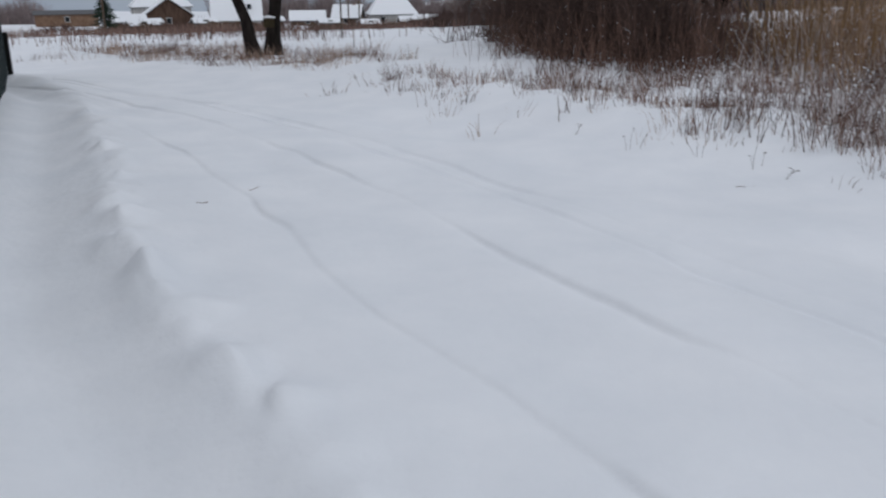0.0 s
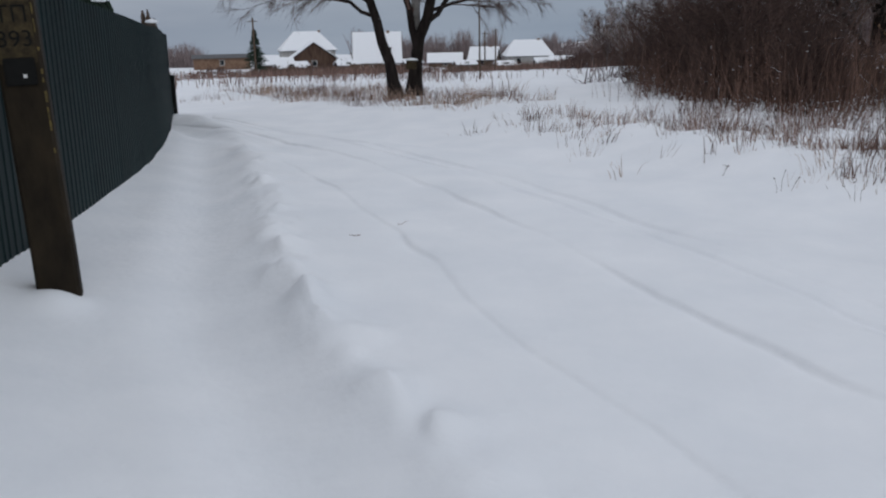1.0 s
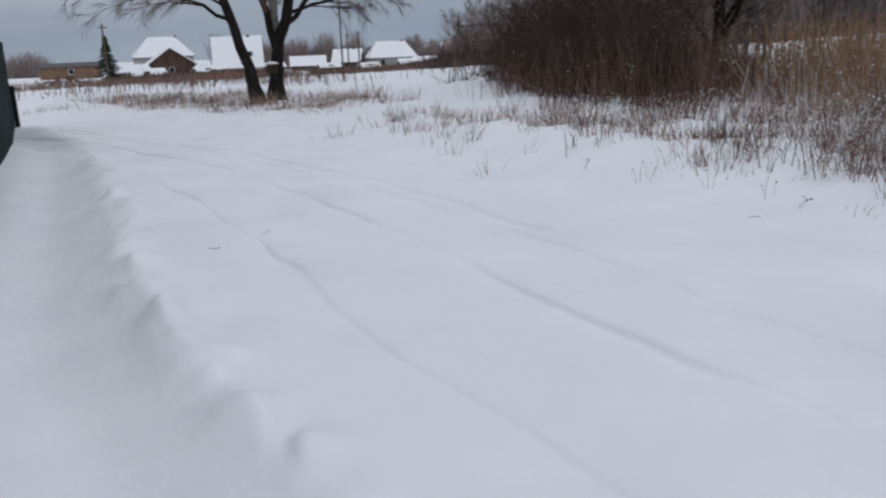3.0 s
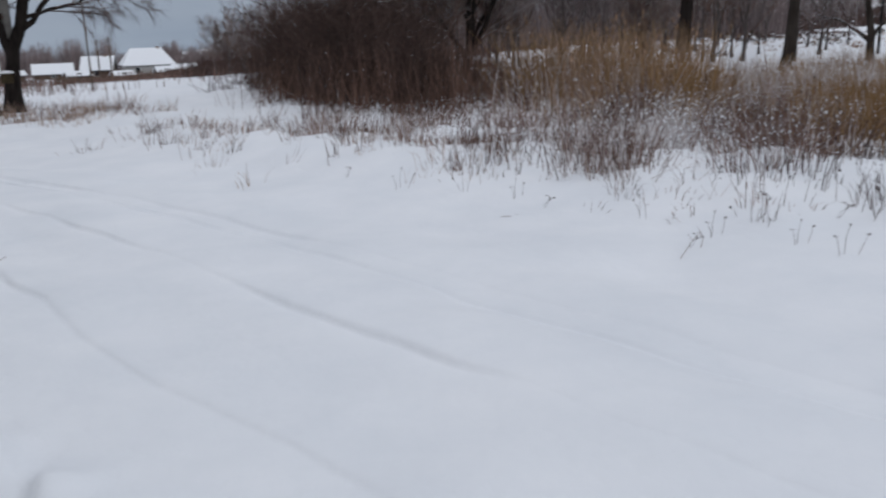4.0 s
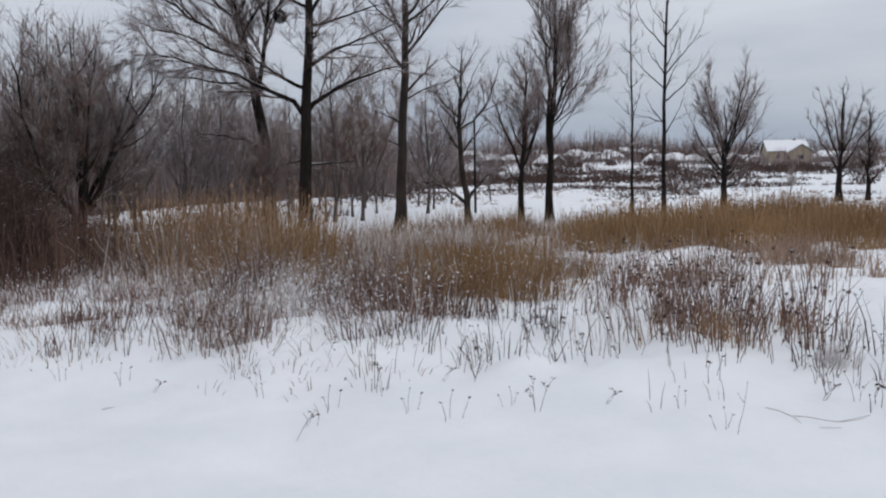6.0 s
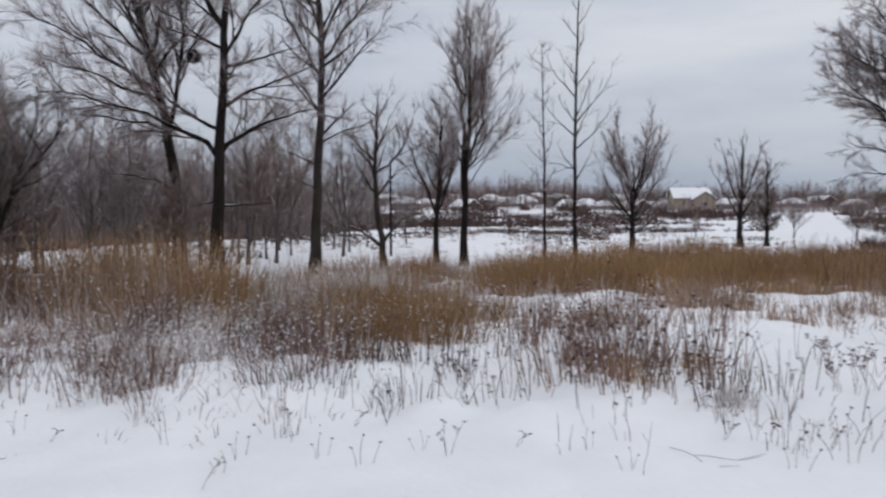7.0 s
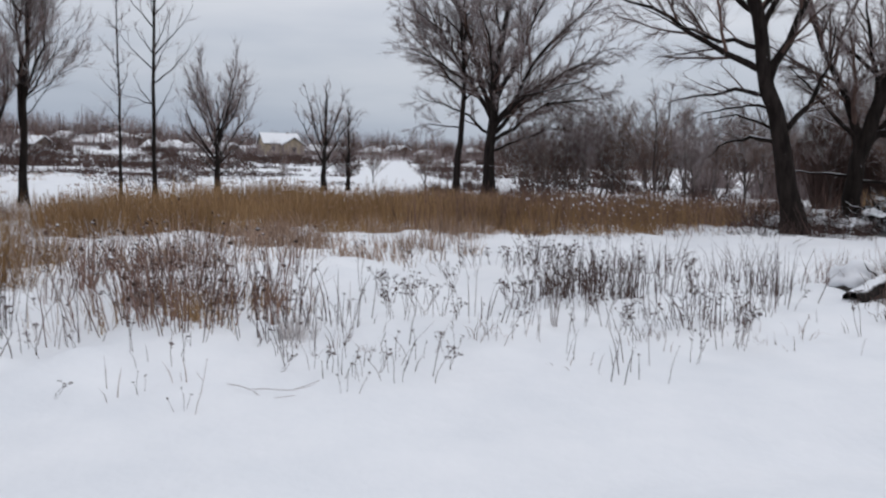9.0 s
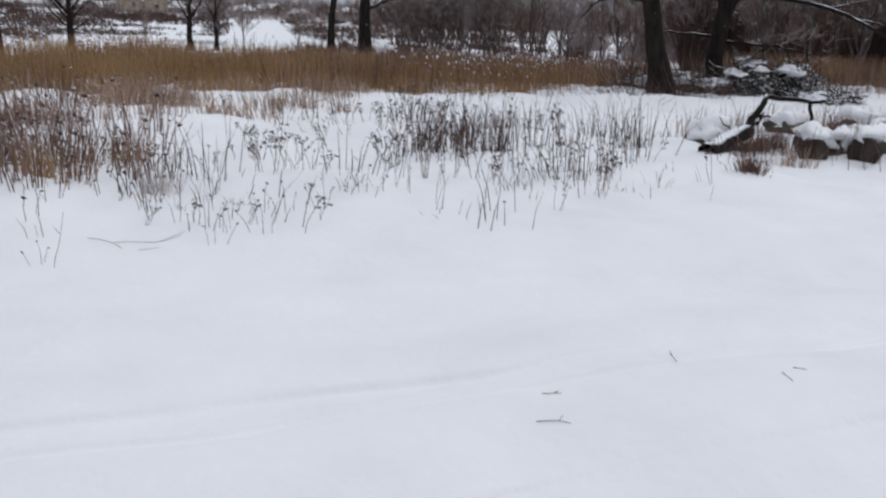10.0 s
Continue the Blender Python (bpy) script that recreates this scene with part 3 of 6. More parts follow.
# ---- fence beside the footpath ----
def corrugated(width, tall, ribs, drop):
    """A trapezoid-ribbed steel sheet with its folds and thickness."""
    prof = []
    pitch = width / ribs
    for i in range(ribs):
        for f, o in ((0.0, 0.0), (0.30, 0.0), (0.42, 0.008), (0.72, 0.008), (0.86, 0.0)):
            prof.append(((i + f) * pitch, o))
    prof.append((width, 0.0))
    v, fc = [], []
    for back in (0, 1):
        for px, py in prof:
            v += [(py - 0.0012 * back, px, -drop * px), (py - 0.0012 * back, px, tall - drop * px)]
    n = len(prof)
    for i in range(n - 1):
        a = 2 * i
        fc += [(a, a + 2, a + 3, a + 1), (2 * n + a, 2 * n + a + 1, 2 * n + a + 3, 2 * n + a + 2), (a + 1, a + 3, 2 * n + a + 3, 2 * n + a + 1)]
    return mesh_from("sheet", v, fc, GREEN_METAL)


def fence():
    f = thing("metal_fence", 0, 0, 0, "tall dark green corrugated steel fence beside a snowy footpath", "fence")
    sheet, falling, far = corrugated(1.15, 2.15, 10, 0.0), corrugated(1.15, 2.15, 10, 0.045), corrugated(1.15, 2.15, 10, 0.021)
    bend_y, bend_x = (-6, 4.3, 7.78, 9.6, 11.6, 12.34, 14.25, 17.78, 19.2), (-1.56, -2.9, -3.45, -3.81, -4.25, -4.41, -4.96, -6.03, -6.4)
    rail = lambda y: float(np.interp(y, (4.95, 11, 19.2), (1.84, 1.566, 1.40)))
    line = [(float(np.interp(y, bend_y, bend_x)), y) for y in (-4.25 + 1.15 * i for i in range(21))]
    for i in range(20):
        (x0, y0), (x1, y1) = line[i], line[i + 1]
        top = rail(y0)
        yaw = math.degrees(math.atan2(-(x1 - x0), y1 - y0))
        s = part("sheet", far if y0 > 10.9 else falling if y0 > 4.5 else sheet, GREEN_METAL, f)
        s.matrix_world = pose(x0, y0 - 0.01, top - 2.15, 0, 0.5, yaw)
        s.scale = (1, math.hypot(x1 - x0, y1 - y0) / 1.15 * 1.022, 1)
        if i % 2 == 0:
            p = part("post", block(-0.03, -0.03, -0.3, 0.03, 0.03, top - 0.03, 0.004), GREY_METAL, f)
            p.location = (x0 - 0.07, y0, 0)
        if i in (8, 9, 10, 13):
            ln = (0.75, 0.45, 0.3, 0.4)[(8, 9, 10, 13).index(i)]
            c = part("snow_cap", blob(0.035, ln * 0.55, 0.035, i, 2, 0.5), SNOW_LUMP, f, "thin ridge of snow along the top")
            c.location = (x0 + 0.01, y0 + 0.5, top + 0.008)
    e = line[-1]
    g = part("end_post", block(-0.04, -0.04, -0.7, 0.04, 0.04, 0.55, 0.005), BLACK_PAINT, f, "dark steel end post")
    g.location = (e[0] + 0.03, e[1] + 0.1, 0)
    for k in range(4):
        tb = bmesh.new()
        vs = [tb.verts.new(c) for c in ((0, -0.16, -0.3), (0, 0.16, -0.3), (0, 0.16, 1.26), (0, -0.10, 1.50 + 0.08 * (k % 2)), (0, -0.16, 1.42))]
        face = tb.faces.new(vs)
        ex = bmesh.ops.extrude_face_region(tb, geom=[face])
        bmesh.ops.translate(tb, vec=(0.02, 0, 0), verts=[v for v in ex["geom"] if isinstance(v, bmesh.types.BMVert)])
        b = part("picket", tb, WOOD_DARK, f, "pointed weathered wooden picket")
        y = (12.6, 14.1, 15.3, 17.7)[k]
        b.location = (float(np.interp(y, bend_y, bend_x)) - 0.12, y, rail(y) - 1.27)


fence()


# ---- concrete support with painted marks ----
def support():
    x, y = -2.48, 4.5
    s = thing("concrete_post", x, y, ground_z(x, y) - 0.4, "stained concrete pole support with worn paint marks, standing in snow", "post", rz=24)
    s.rotation_euler[1] = radians(-1.5)
    bm = bmesh.new()
    ring = [(-0.115, -0.11), (-0.10, -0.125), (0.085, -0.125), (0.105, -0.105), (0.115, 0.07), (0.10, 0.09), (-0.10, 0.09), (-0.115, 0.07)]
    rows = []
    for k in range(13):
        z = 3.9 * k / 12
        rows.append([bm.verts.new((px * (1 - 0.05 * k / 12) + 0.004 * noise.noise((px * 9, z * 2, 1)), py * (1 - 0.05 * k / 12) + 0.004 * noise.noise((py * 9, z * 2, 5)), z)) for px, py in ring])
    for a, b in zip(rows, rows[1:]):
        for i in range(8):
            bm.faces.new((a[i], a[(i + 1) % 8], b[(i + 1) % 8], b[i]))
    bm.faces.new(rows[-1])
    part("body", bm, CONCRETE, s)
    patch = part("paint_patch", block(-0.096, -0.1285, 1.66, 0.08, -0.1255, 2.4), YELLOW_PAINT, s, "flaking yellow painted panel")
    flake = random.Random(41)
    for k in range(16):
        z = 1.2 + 0.085 * k + flake.uniform(-0.03, 0.03)
        strip = part("paint_strip", block(-0.002, -0.001, z, flake.uniform(0.003, 0.012), 0.001, z + flake.uniform(0.015, 0.075)), BRIGHT_FLAKES, s, "flaking yellow paint down the edge")
        strip.location = (0.087, -0.124, 0)
        strip.rotation_euler = (0, 0, radians(35))
    plate = part("plate", block(-0.085, -0.139, 1.55, 0.065, -0.125, 1.69, 0.006), BLACK_PAINT, s, "small black plate")
    part("mark", block(0.0, -0.1425, 1.588, 0.018, -0.1392, 1.606), WHITE_PAINT, plate, "small white dot")
    for words, z, size in (("Л 2", 1.98, 0.125), ("ТП", 1.865, 0.115), ("393", 1.745, 0.115)):
        cu = bpy.data.curves.new("painted_letters", "FONT")
        cu.body, cu.size, cu.align_x, cu.extrude = words, size, "CENTER", 0.0006
        cu.materials.append(BLACK_PAINT)
        o = new("painted_letters", cu)
        o.parent = s
        o.matrix_basis = pose(-0.012, -0.1305, z, 90, 0, 0)


support()


# ---- trees ----
grown_tree(39.3, 21, "tall dark bare tree with wide crooked horizontal limbs behind dry reeds", 11, 0.185, [(0, 0), (0.05, 1.9), (0.1, 3.4), (0.22, 5.0), (0.2, 6.2), (0.5, 7.6), (0.6, 10.5)],
           [(3.0, 180, 38, 4.4, -42, 0.42), (3.1, 8, 42, 2.9, -38, 0.42), (3.7, 172, 24, 2.4, 6, 0.34), (4.2, -6, 34, 2.6, -16, 0.34), (5.2, 10, 22, 2.2, -6, 0.30), (1.9, 0, 8, 1.5, -6, 0.20), (2.0, 190, -4, 0.7, -6, 0.2), (6.1, 190, 62, 3.6, 8, 0.5), (5.6, 170, 30, 2.4, 4, 0.34), (4.6, 80, 35, 2.6, -10, 0.34), (4.0, -80, 30, 2.4, -10, 0.3)],
           (9, 5.2, 9.6, 42, 0, 2.6), lift=0.03, droop=0.02, wobble=8, fine=44)
grown_tree(36.9, 23.5, "leaning bare tree with a broad airy frosted crown holding a nest", 12, 0.20, [(0, 0), (-0.05, 2.6), (-0.38, 4.5), (-0.62, 5.6), (-0.95, 7.0), (-1.5, 9.6)],
           [(3.4, 0, 74, 5.4, 10, 0.45), (4.9, 180, 36, 3.7, -14, 0.42), (4.6, 186, 24, 3.0, -10, 0.34), (5.4, 175, 48, 3.8, -14, 0.36), (2.2, 180, 40, 2.0, -50, 0.22), (5.7, -10, 68, 4.2, 6, 0.4), (6.2, 180, 62, 3.6, -10, 0.34), (4.4, 90, 50, 3.2, 0, 0.34), (4.8, -90, 50, 3.2, 0, 0.34), (6.6, 20, 60, 3.0, -10, 0.3), (3.9, 160, 18, 2.4, -16, 0.26)],
           (8, 5.0, 9.0, 50, -10, 2.8), lift=0.05, density=3.4)
grown_tree(25.4, 22, "low bushy bare tree with many rising stems", 13, 0.10, [(0, 0), (0.1, 1.5), (0.0, 5.2)], [(0.5, 0, 68, 4.0, 10, 0.7), (0.6, 180, 66, 4.2, 10, 0.7), (0.9, 60, 70, 4.0, 8, 0.6), (1.0, -70, 70, 3.8, 8, 0.6), (0.8, 20, 52, 3.4, 12, 0.5)], (7, 1.5, 4.6, 55, 10, 1.8), lift=0.07)
grown_tree(24.9, 22.6, "slanting thin bare tree over the thicket", 14, 0.085, [(0, 0), (0.5, 1.4), (1.2, 2.6), (1.9, 3.5), (2.3, 4.6)], [(1.2, 180, 60, 2.6, 10, 0.6), (1.8, 170, 72, 2.6, 6, 0.5), (2.4, 0, 20, 1.4, 20, 0.4)], (8, 1.6, 4.4, 50, 10, 1.6), lift=0.06)
grown_tree(45.6, 22.3, "tall straight grey-barked bare tree with rising branches", 15, 0.15, [(0, 0), (0.06, 2.2), (0.2, 4.6), (0.24, 6.4), (0.1, 8.0), (0.2, 11.0)],
           [(5.2, 180, 58, 3.2, 14, 0.42), (4.6, 0, 42, 2.6, 12, 0.36), (4.2, 185, 46, 2.0, 10, 0.26), (5.6, 4, 50, 3.0, 12, 0.4), (3.5, 0, 30, 1.7, -10, 0.2), (2.3, 180, 34, 1.0, -30, 0.16), (2.9, 175, 26, 1.3, -6, 0.18), (6.2, 190, 66, 3.4, 6, 0.44), (6.0, -15, 66, 3.4, 6, 0.44)],
           (16, 3.4, 9.4, 44, 12, 2.2), bark=BARK_PALE, density=3.2, keep=0.7, lift=0.05, fine=40)
grown_tree(50.1, 23, "small crooked bare tree forking low over a pale trunk", 16, 0.105, [(0, 0), (0.0, 0.75), (-0.14, 1.6), (-0.22, 2.9), (-0.12, 4.0), (-0.1, 4.9)],
           [(0.72, 180, 42, 1.6, -34, 0.6), (0.75, 0, 58, 1.3, -20, 0.5), (2.7, 0, 34, 1.9, 36, 0.5), (2.2, 180, 42, 1.5, 16, 0.36), (3.0, 180, 48, 1.4, 16, 0.4), (3.3, 30, 55, 1.4, 12, 0.4)],
           (10, 1.8, 4.4, 46, 10, 1.3), bark=BARK_PALE, twig=TWIG, density=4.0, keep=0.7)
grown_tree(53.6, 24.3, "small dense bare tree with an egg-shaped reddish crown", 17, 0.105, [(0, 0), (0.02, 1.2), (0.18, 2.8), (0.16, 5.0)],
           [(1.5, 180, 66, 2.4, 16, 0.5), (1.6, 0, 66, 2.6, 16, 0.45), (1.8, 90, 62, 2.4, 12, 0.45), (1.8, -90, 62, 2.4, 12, 0.45), (2.1, 175, 52, 1.5, 24, 0.4), (1.2, 180, 48, 1.0, 10, 0.25)], (10, 1.9, 4.4, 54, 12, 1.4), twig=TWIG_RED, density=4.6, fine=30, lift=0.07)
grown_tree(55.5, 24.8, "slim bare twin-stemmed tree with a tall vase-shaped crown", 18, 0.125, [(0, 0), (0.04, 2.2), (0.18, 4.4), (0.25, 7.2)],
           [(1.9, 180, 86, 4.9, 2, 0.62), (3.0, 0, 76, 3.9, 8, 0.42), (3.6, 180, 76, 3.2, 8, 0.36), (2.4, 0, 46, 2.5, 10, 0.16), (2.8, 5, 38, 2.3, 6, 0.15), (3.3, -8, 42, 2.1, 6, 0.15), (3.8, 10, 46, 2.0, 8, 0.15), (1.4, 0, 26, 2.4, -4, 0.15), (4.0, 90, 74, 3.0, 8, 0.3), (4.0, -90, 74, 3.0, 8, 0.3), (4.3, 0, 50, 1.8, 10, 0.15), (3.0, 175, 60, 1.2, 10, 0.15)],
           (8, 2.6, 6.4, 60, 8, 2.0), density=3.6, lift=0.06, angle=(16, 38), fine=24, reach=0.42)
grown_tree(60.9, 27.5, "very slim straight young bare tree", 19, 0.06, [(0, 0), (0.0, 3), (-0.04, 5), (-0.08, 7.1)], [(2.4, 180, 20, 0.9, 0, 0.25)], (20, 2.4, 6.8, 46, 8, 0.75), density=2.2, fine=14, keep=0.8)
grown_tree(62.9, 27, "slim tall bare tree with sparse upswept branches", 20, 0.078, [(0, 0), (0.0, 4), (0.06, 6.5), (0.15, 9.4)],
           [(3.0, 180, 18, 1.1, -10, 0.3), (3.6, 0, 42, 1.8, 16, 0.4), (4.4, 0, 46, 1.9, 16, 0.4), (5.2, 180, 46, 1.6, 20, 0.4), (4.0, 175, 40, 1.5, 16, 0.36)], (17, 2.6, 8.8, 48, 14, 1.4), density=2.1, fine=12, keep=0.72, angle=(18, 40))
grown_tree(66.6, 33, "rounded bare tree with a fan of upright cut-back branches", 21, 0.15, [(0, 0), (0.02, 1.6), (0.05, 3.0), (0.0, 3.9)],
           [(1.25 + 0.10 * k, side, rise - 3, 0.86 * ln, 10, 0.34) for k, (side, rise, ln) in enumerate(((180, 46, 2.3), (0, 46, 2.3), (178, 56, 2.8), (4, 54, 2.8), (90, 55, 2.6), (-90, 55, 2.6), (182, 66, 3.1), (-4, 64, 3.1), (40, 60, 2.8), (140, 60, 2.8), (-40, 62, 2.8), (0, 74, 3.2), (180, 76, 3.2), (200, 60, 2.6), (20, 70, 2.8)))],
           (8, 0.9, 2.0, 34, 14, 1.4), density=3.8, reach=0.38, lift=0.08, angle=(16, 38), wobble=5, fine=26)
grown_tree(73.3, 50, "rounded bare tree on the far snowy slope", 22, 0.19, [(0, 0), (0.0, 1.6), (0.1, 3.6), (0.1, 6.2)],
           [(1.5 + 0.2 * k, side, rise, ln, 8, 0.4) for k, (side, rise, ln) in enumerate(((180, 56, 3.4), (0, 58, 3.2), (90, 62, 3.4), (-90, 62, 3.4), (180, 70, 3.6), (0, 72, 3.4), (45, 76, 3.0)))], (7, 1.0, 3.0, 35, 10, 1.2), density=2.4, reach=0.34, fine=24, lift=0.07)
grown_tree(74.9, 51, "dense dark pointed bare tree beside another", 23, 0.14, [(0, 0), (0.02, 2.0), (0.0, 5.2)], [(1.0, 180, 30, 1.4, 20, 0.3), (1.1, 0, 30, 1.4, 20, 0.3)], (20, 0.7, 4.4, 48, 14, 1.5), density=3.0, fine=26, tip=TWIG, lift=0.06)
grown_tree(82.1, 40, "slender bare tree beside a large spreading one", 24, 0.19, [(0, 0), (0.1, 2.5), (0.32, 5.5), (0.1, 8.0), (0.3, 11.2)],
           [(3.4, 180, 16, 2.3, -34, 0.26), (5.6, 180, 38, 3.6, -34, 0.42), (5.0, 170, 52, 4.4, -10, 0.46), (6.2, 182, 60, 4.6, -8, 0.46), (6.4, 0, 66, 4.0, 0, 0.4), (7.0, 90, 60, 3.6, 0, 0.4), (7.0, -90, 60, 3.6, 0, 0.4)], (9, 4.6, 10.4, 50, -14, 2.8), twig=TWIG_BROWN, density=3.0, fine=28, droop=0.03, lift=0.05)
grown_tree(84.3, 40, "large bare tree with heavy arching limbs behind the reeds", 25, 0.31, [(0, 0), (0.0, 2.4), (0.05, 3.8), (0.3, 6.4), (0.7, 9.0), (0.9, 12.6)],
           [(2.7, 0, 40, 6.0, -44, 0.40), (3.0, 4, 50, 7.2, -38, 0.44), (3.4, -4, 60, 7.8, -26, 0.46), (3.7, 178, 62, 6.6, -10, 0.5), (3.9, 185, 74, 8.0, -8, 0.5), (4.2, 8, 70, 7.6, -16, 0.44), (3.6, 90, 58, 6.6, -24, 0.42), (3.6, -90, 58, 6.6, -24, 0.42), (3.2, 45, 40, 5.6, -36, 0.36), (3.2, -45, 44, 5.6, -36, 0.36), (3.1, 176, 40, 4.0, -30, 0.3), (2.3, -10, 24, 4.6, -14, 0.26)],
           (8, 5.0, 11.8, 56, -16, 4.2), density=2.9, reach=0.36, fine=26, droop=0.03, lift=0.05, whisk=0.8)
grown_tree(103.6, 20.3, "old leaning bare tree with a thick dark trunk and snowy limbs", 26, 0.245, [(0, 0), (-0.45, 2.1), (-0.74, 3.4), (-1.16, 5.0), (-1.45, 6.2), (-1.8, 8.4)],
           [(3.0, 180, 4, 2.2, -22, 0.30), (3.5, 178, 24, 4.3, 6, 0.42), (4.0, 182, 14, 2.8, 10, 0.32), (4.7, 180, 34, 3.6, 4, 0.40), (1.9, 184, 32, 2.2, -74, 0.26), (2.1, 170, 44, 2.2, -60, 0.22), (3.2, 0, 78, 4.6, -14, 0.55), (2.1, 0, 60, 2.6, 14, 0.36), (5.4, 180, 50, 3.2, 6, 0.4), (4.4, 0, 60, 3.2, 4, 0.4), (4.0, 90, 44, 3.0, 0, 0.36), (4.2, -90, 44, 3.0, 0, 0.34), (2.6, 190, 20, 2.0, -40, 0.2)],
           (6, 4.4, 7.8, 44, 0, 2.6), density=3.0, reach=0.42, droop=0.035, lift=0.04, keep=0.62)
grown_tree(106.6, 22.6, "old broken bare tree with stout snowy limbs above a brush heap", 27, 0.235, [(0, 0), (0.05, 1.8), (0.4, 3.0), (0.9, 4.6), (1.3, 7.4)],
           [(1.9, 180, 74, 4.8, -6, 0.6), (2.4, 0, 20, 4.2, -22, 0.36), (2.0, 0, 52, 4.6, 4, 0.5), (2.2, 190, 36, 2.6, 6, 0.34), (2.8, 90, 56, 3.6, 0, 0.4), (3.0, -90, 50, 3.2, 0, 0.36), (1.3, 0, 10, 2.4, -22, 0.22), (1.4, 180, 14, 1.8, -24, 0.2)],
           (7, 2.8, 6.6, 48, 0, 2.6), density=3.0, reach=0.42, droop=0.03, lift=0.04, keep=0.62)
grown_tree(-4.05, 23, "dark leaning bare roadside tree", 28, 0.17, [(0, 0), (-0.16, 1.1), (-0.42, 2.1), (-0.75, 3.2), (-1.2, 5.0), (-1.5, 8.2)],
           [(2.2, 180, 26, 3.4, -30, 0.42), (2.7, 175, 44, 3.4, -30, 0.36), (3.0, 0, 60, 3.4, -10, 0.4), (3.4, 180, 58, 3.2, -20, 0.4), (2.5, 186, 34, 2.6, -50, 0.26), (3.2, -80, 40, 2.6, -40, 0.3), (3.4, 80, 40, 2.6, -30, 0.3)], (7, 3.2, 7.4, 48, -30, 2.6), droop=0.07, lift=0.02, density=3.0, tip=TWIG)
grown_tree(-2.7, 24, "thick bare roadside tree forking above the drifts", 29, 0.20, [(0, 0), (0.0, 0.9), (0.22, 1.7), (0.5, 2.5), (0.8, 4.4), (0.9, 8.6)],
           [(1.3, 180, 82, 5.0, 4, 0.62), (2.0, 0, 44, 3.8, -34, 0.46), (2.3, 0, 30, 3.2, -34, 0.34), (2.6, 4, 52, 3.6, -30, 0.42), (3.0, 180, 60, 3.0, -24, 0.4), (2.9, 90, 46, 2.8, -30, 0.32), (2.7, -90, 46, 2.8, -30, 0.32)], (7, 3.0, 7.8, 48, -30, 2.6), droop=0.07, lift=0.02, density=3.0, tip=TWIG)
grove = []
# the pale kinds carry painted distance haze on top of their frost
for k, (branch, tip, word) in enumerate(((HAZE, HAZE, "pale frosted"), (HAZE, HAZE, "pale frosted"), (TWIG, HAZE, "pale frosted"), (TWIG_BROWN, TIP_BROWN, "reddish brown"), (TWIG_BROWN, TIP_BROWN, "reddish brown"), (TWIG, TWIG, "dark grey"))):
    habit = k % 3
    grove.append(grown_tree((33.0, 27.0, 47.4, 43.0, 41.2, 90.2)[k], (30, 33, 34, 30, 27, 46)[k], "bare tree in the grove with " + word + " twigs", 60 + k, 0.062, [(0, 0), (0.1, 2.0), (-0.05, 4.0), (0.1, 6.0)],
                            [(0.5 + 0.25 * j, j * 76 + 20, (64, 70, 55)[habit] + 4 * (j % 3), (4.3, 4.0, 4.4)[habit] - 0.3 * j, 10, 0.6) for j in range((5, 2, 7)[habit])],
                            ((8, 1.4, 5.4, 50, 8, 1.7), (19, 1.3, 5.6, 46, 12, 1.7), (5, 1.0, 4.0, 40, 12, 1.6))[habit], twig=branch, tip=tip, bark=GROVE_BARK, density=2.8, fine=22, reach=0.42, lift=0.07, whisk=1.15))
rng = random.Random(615)
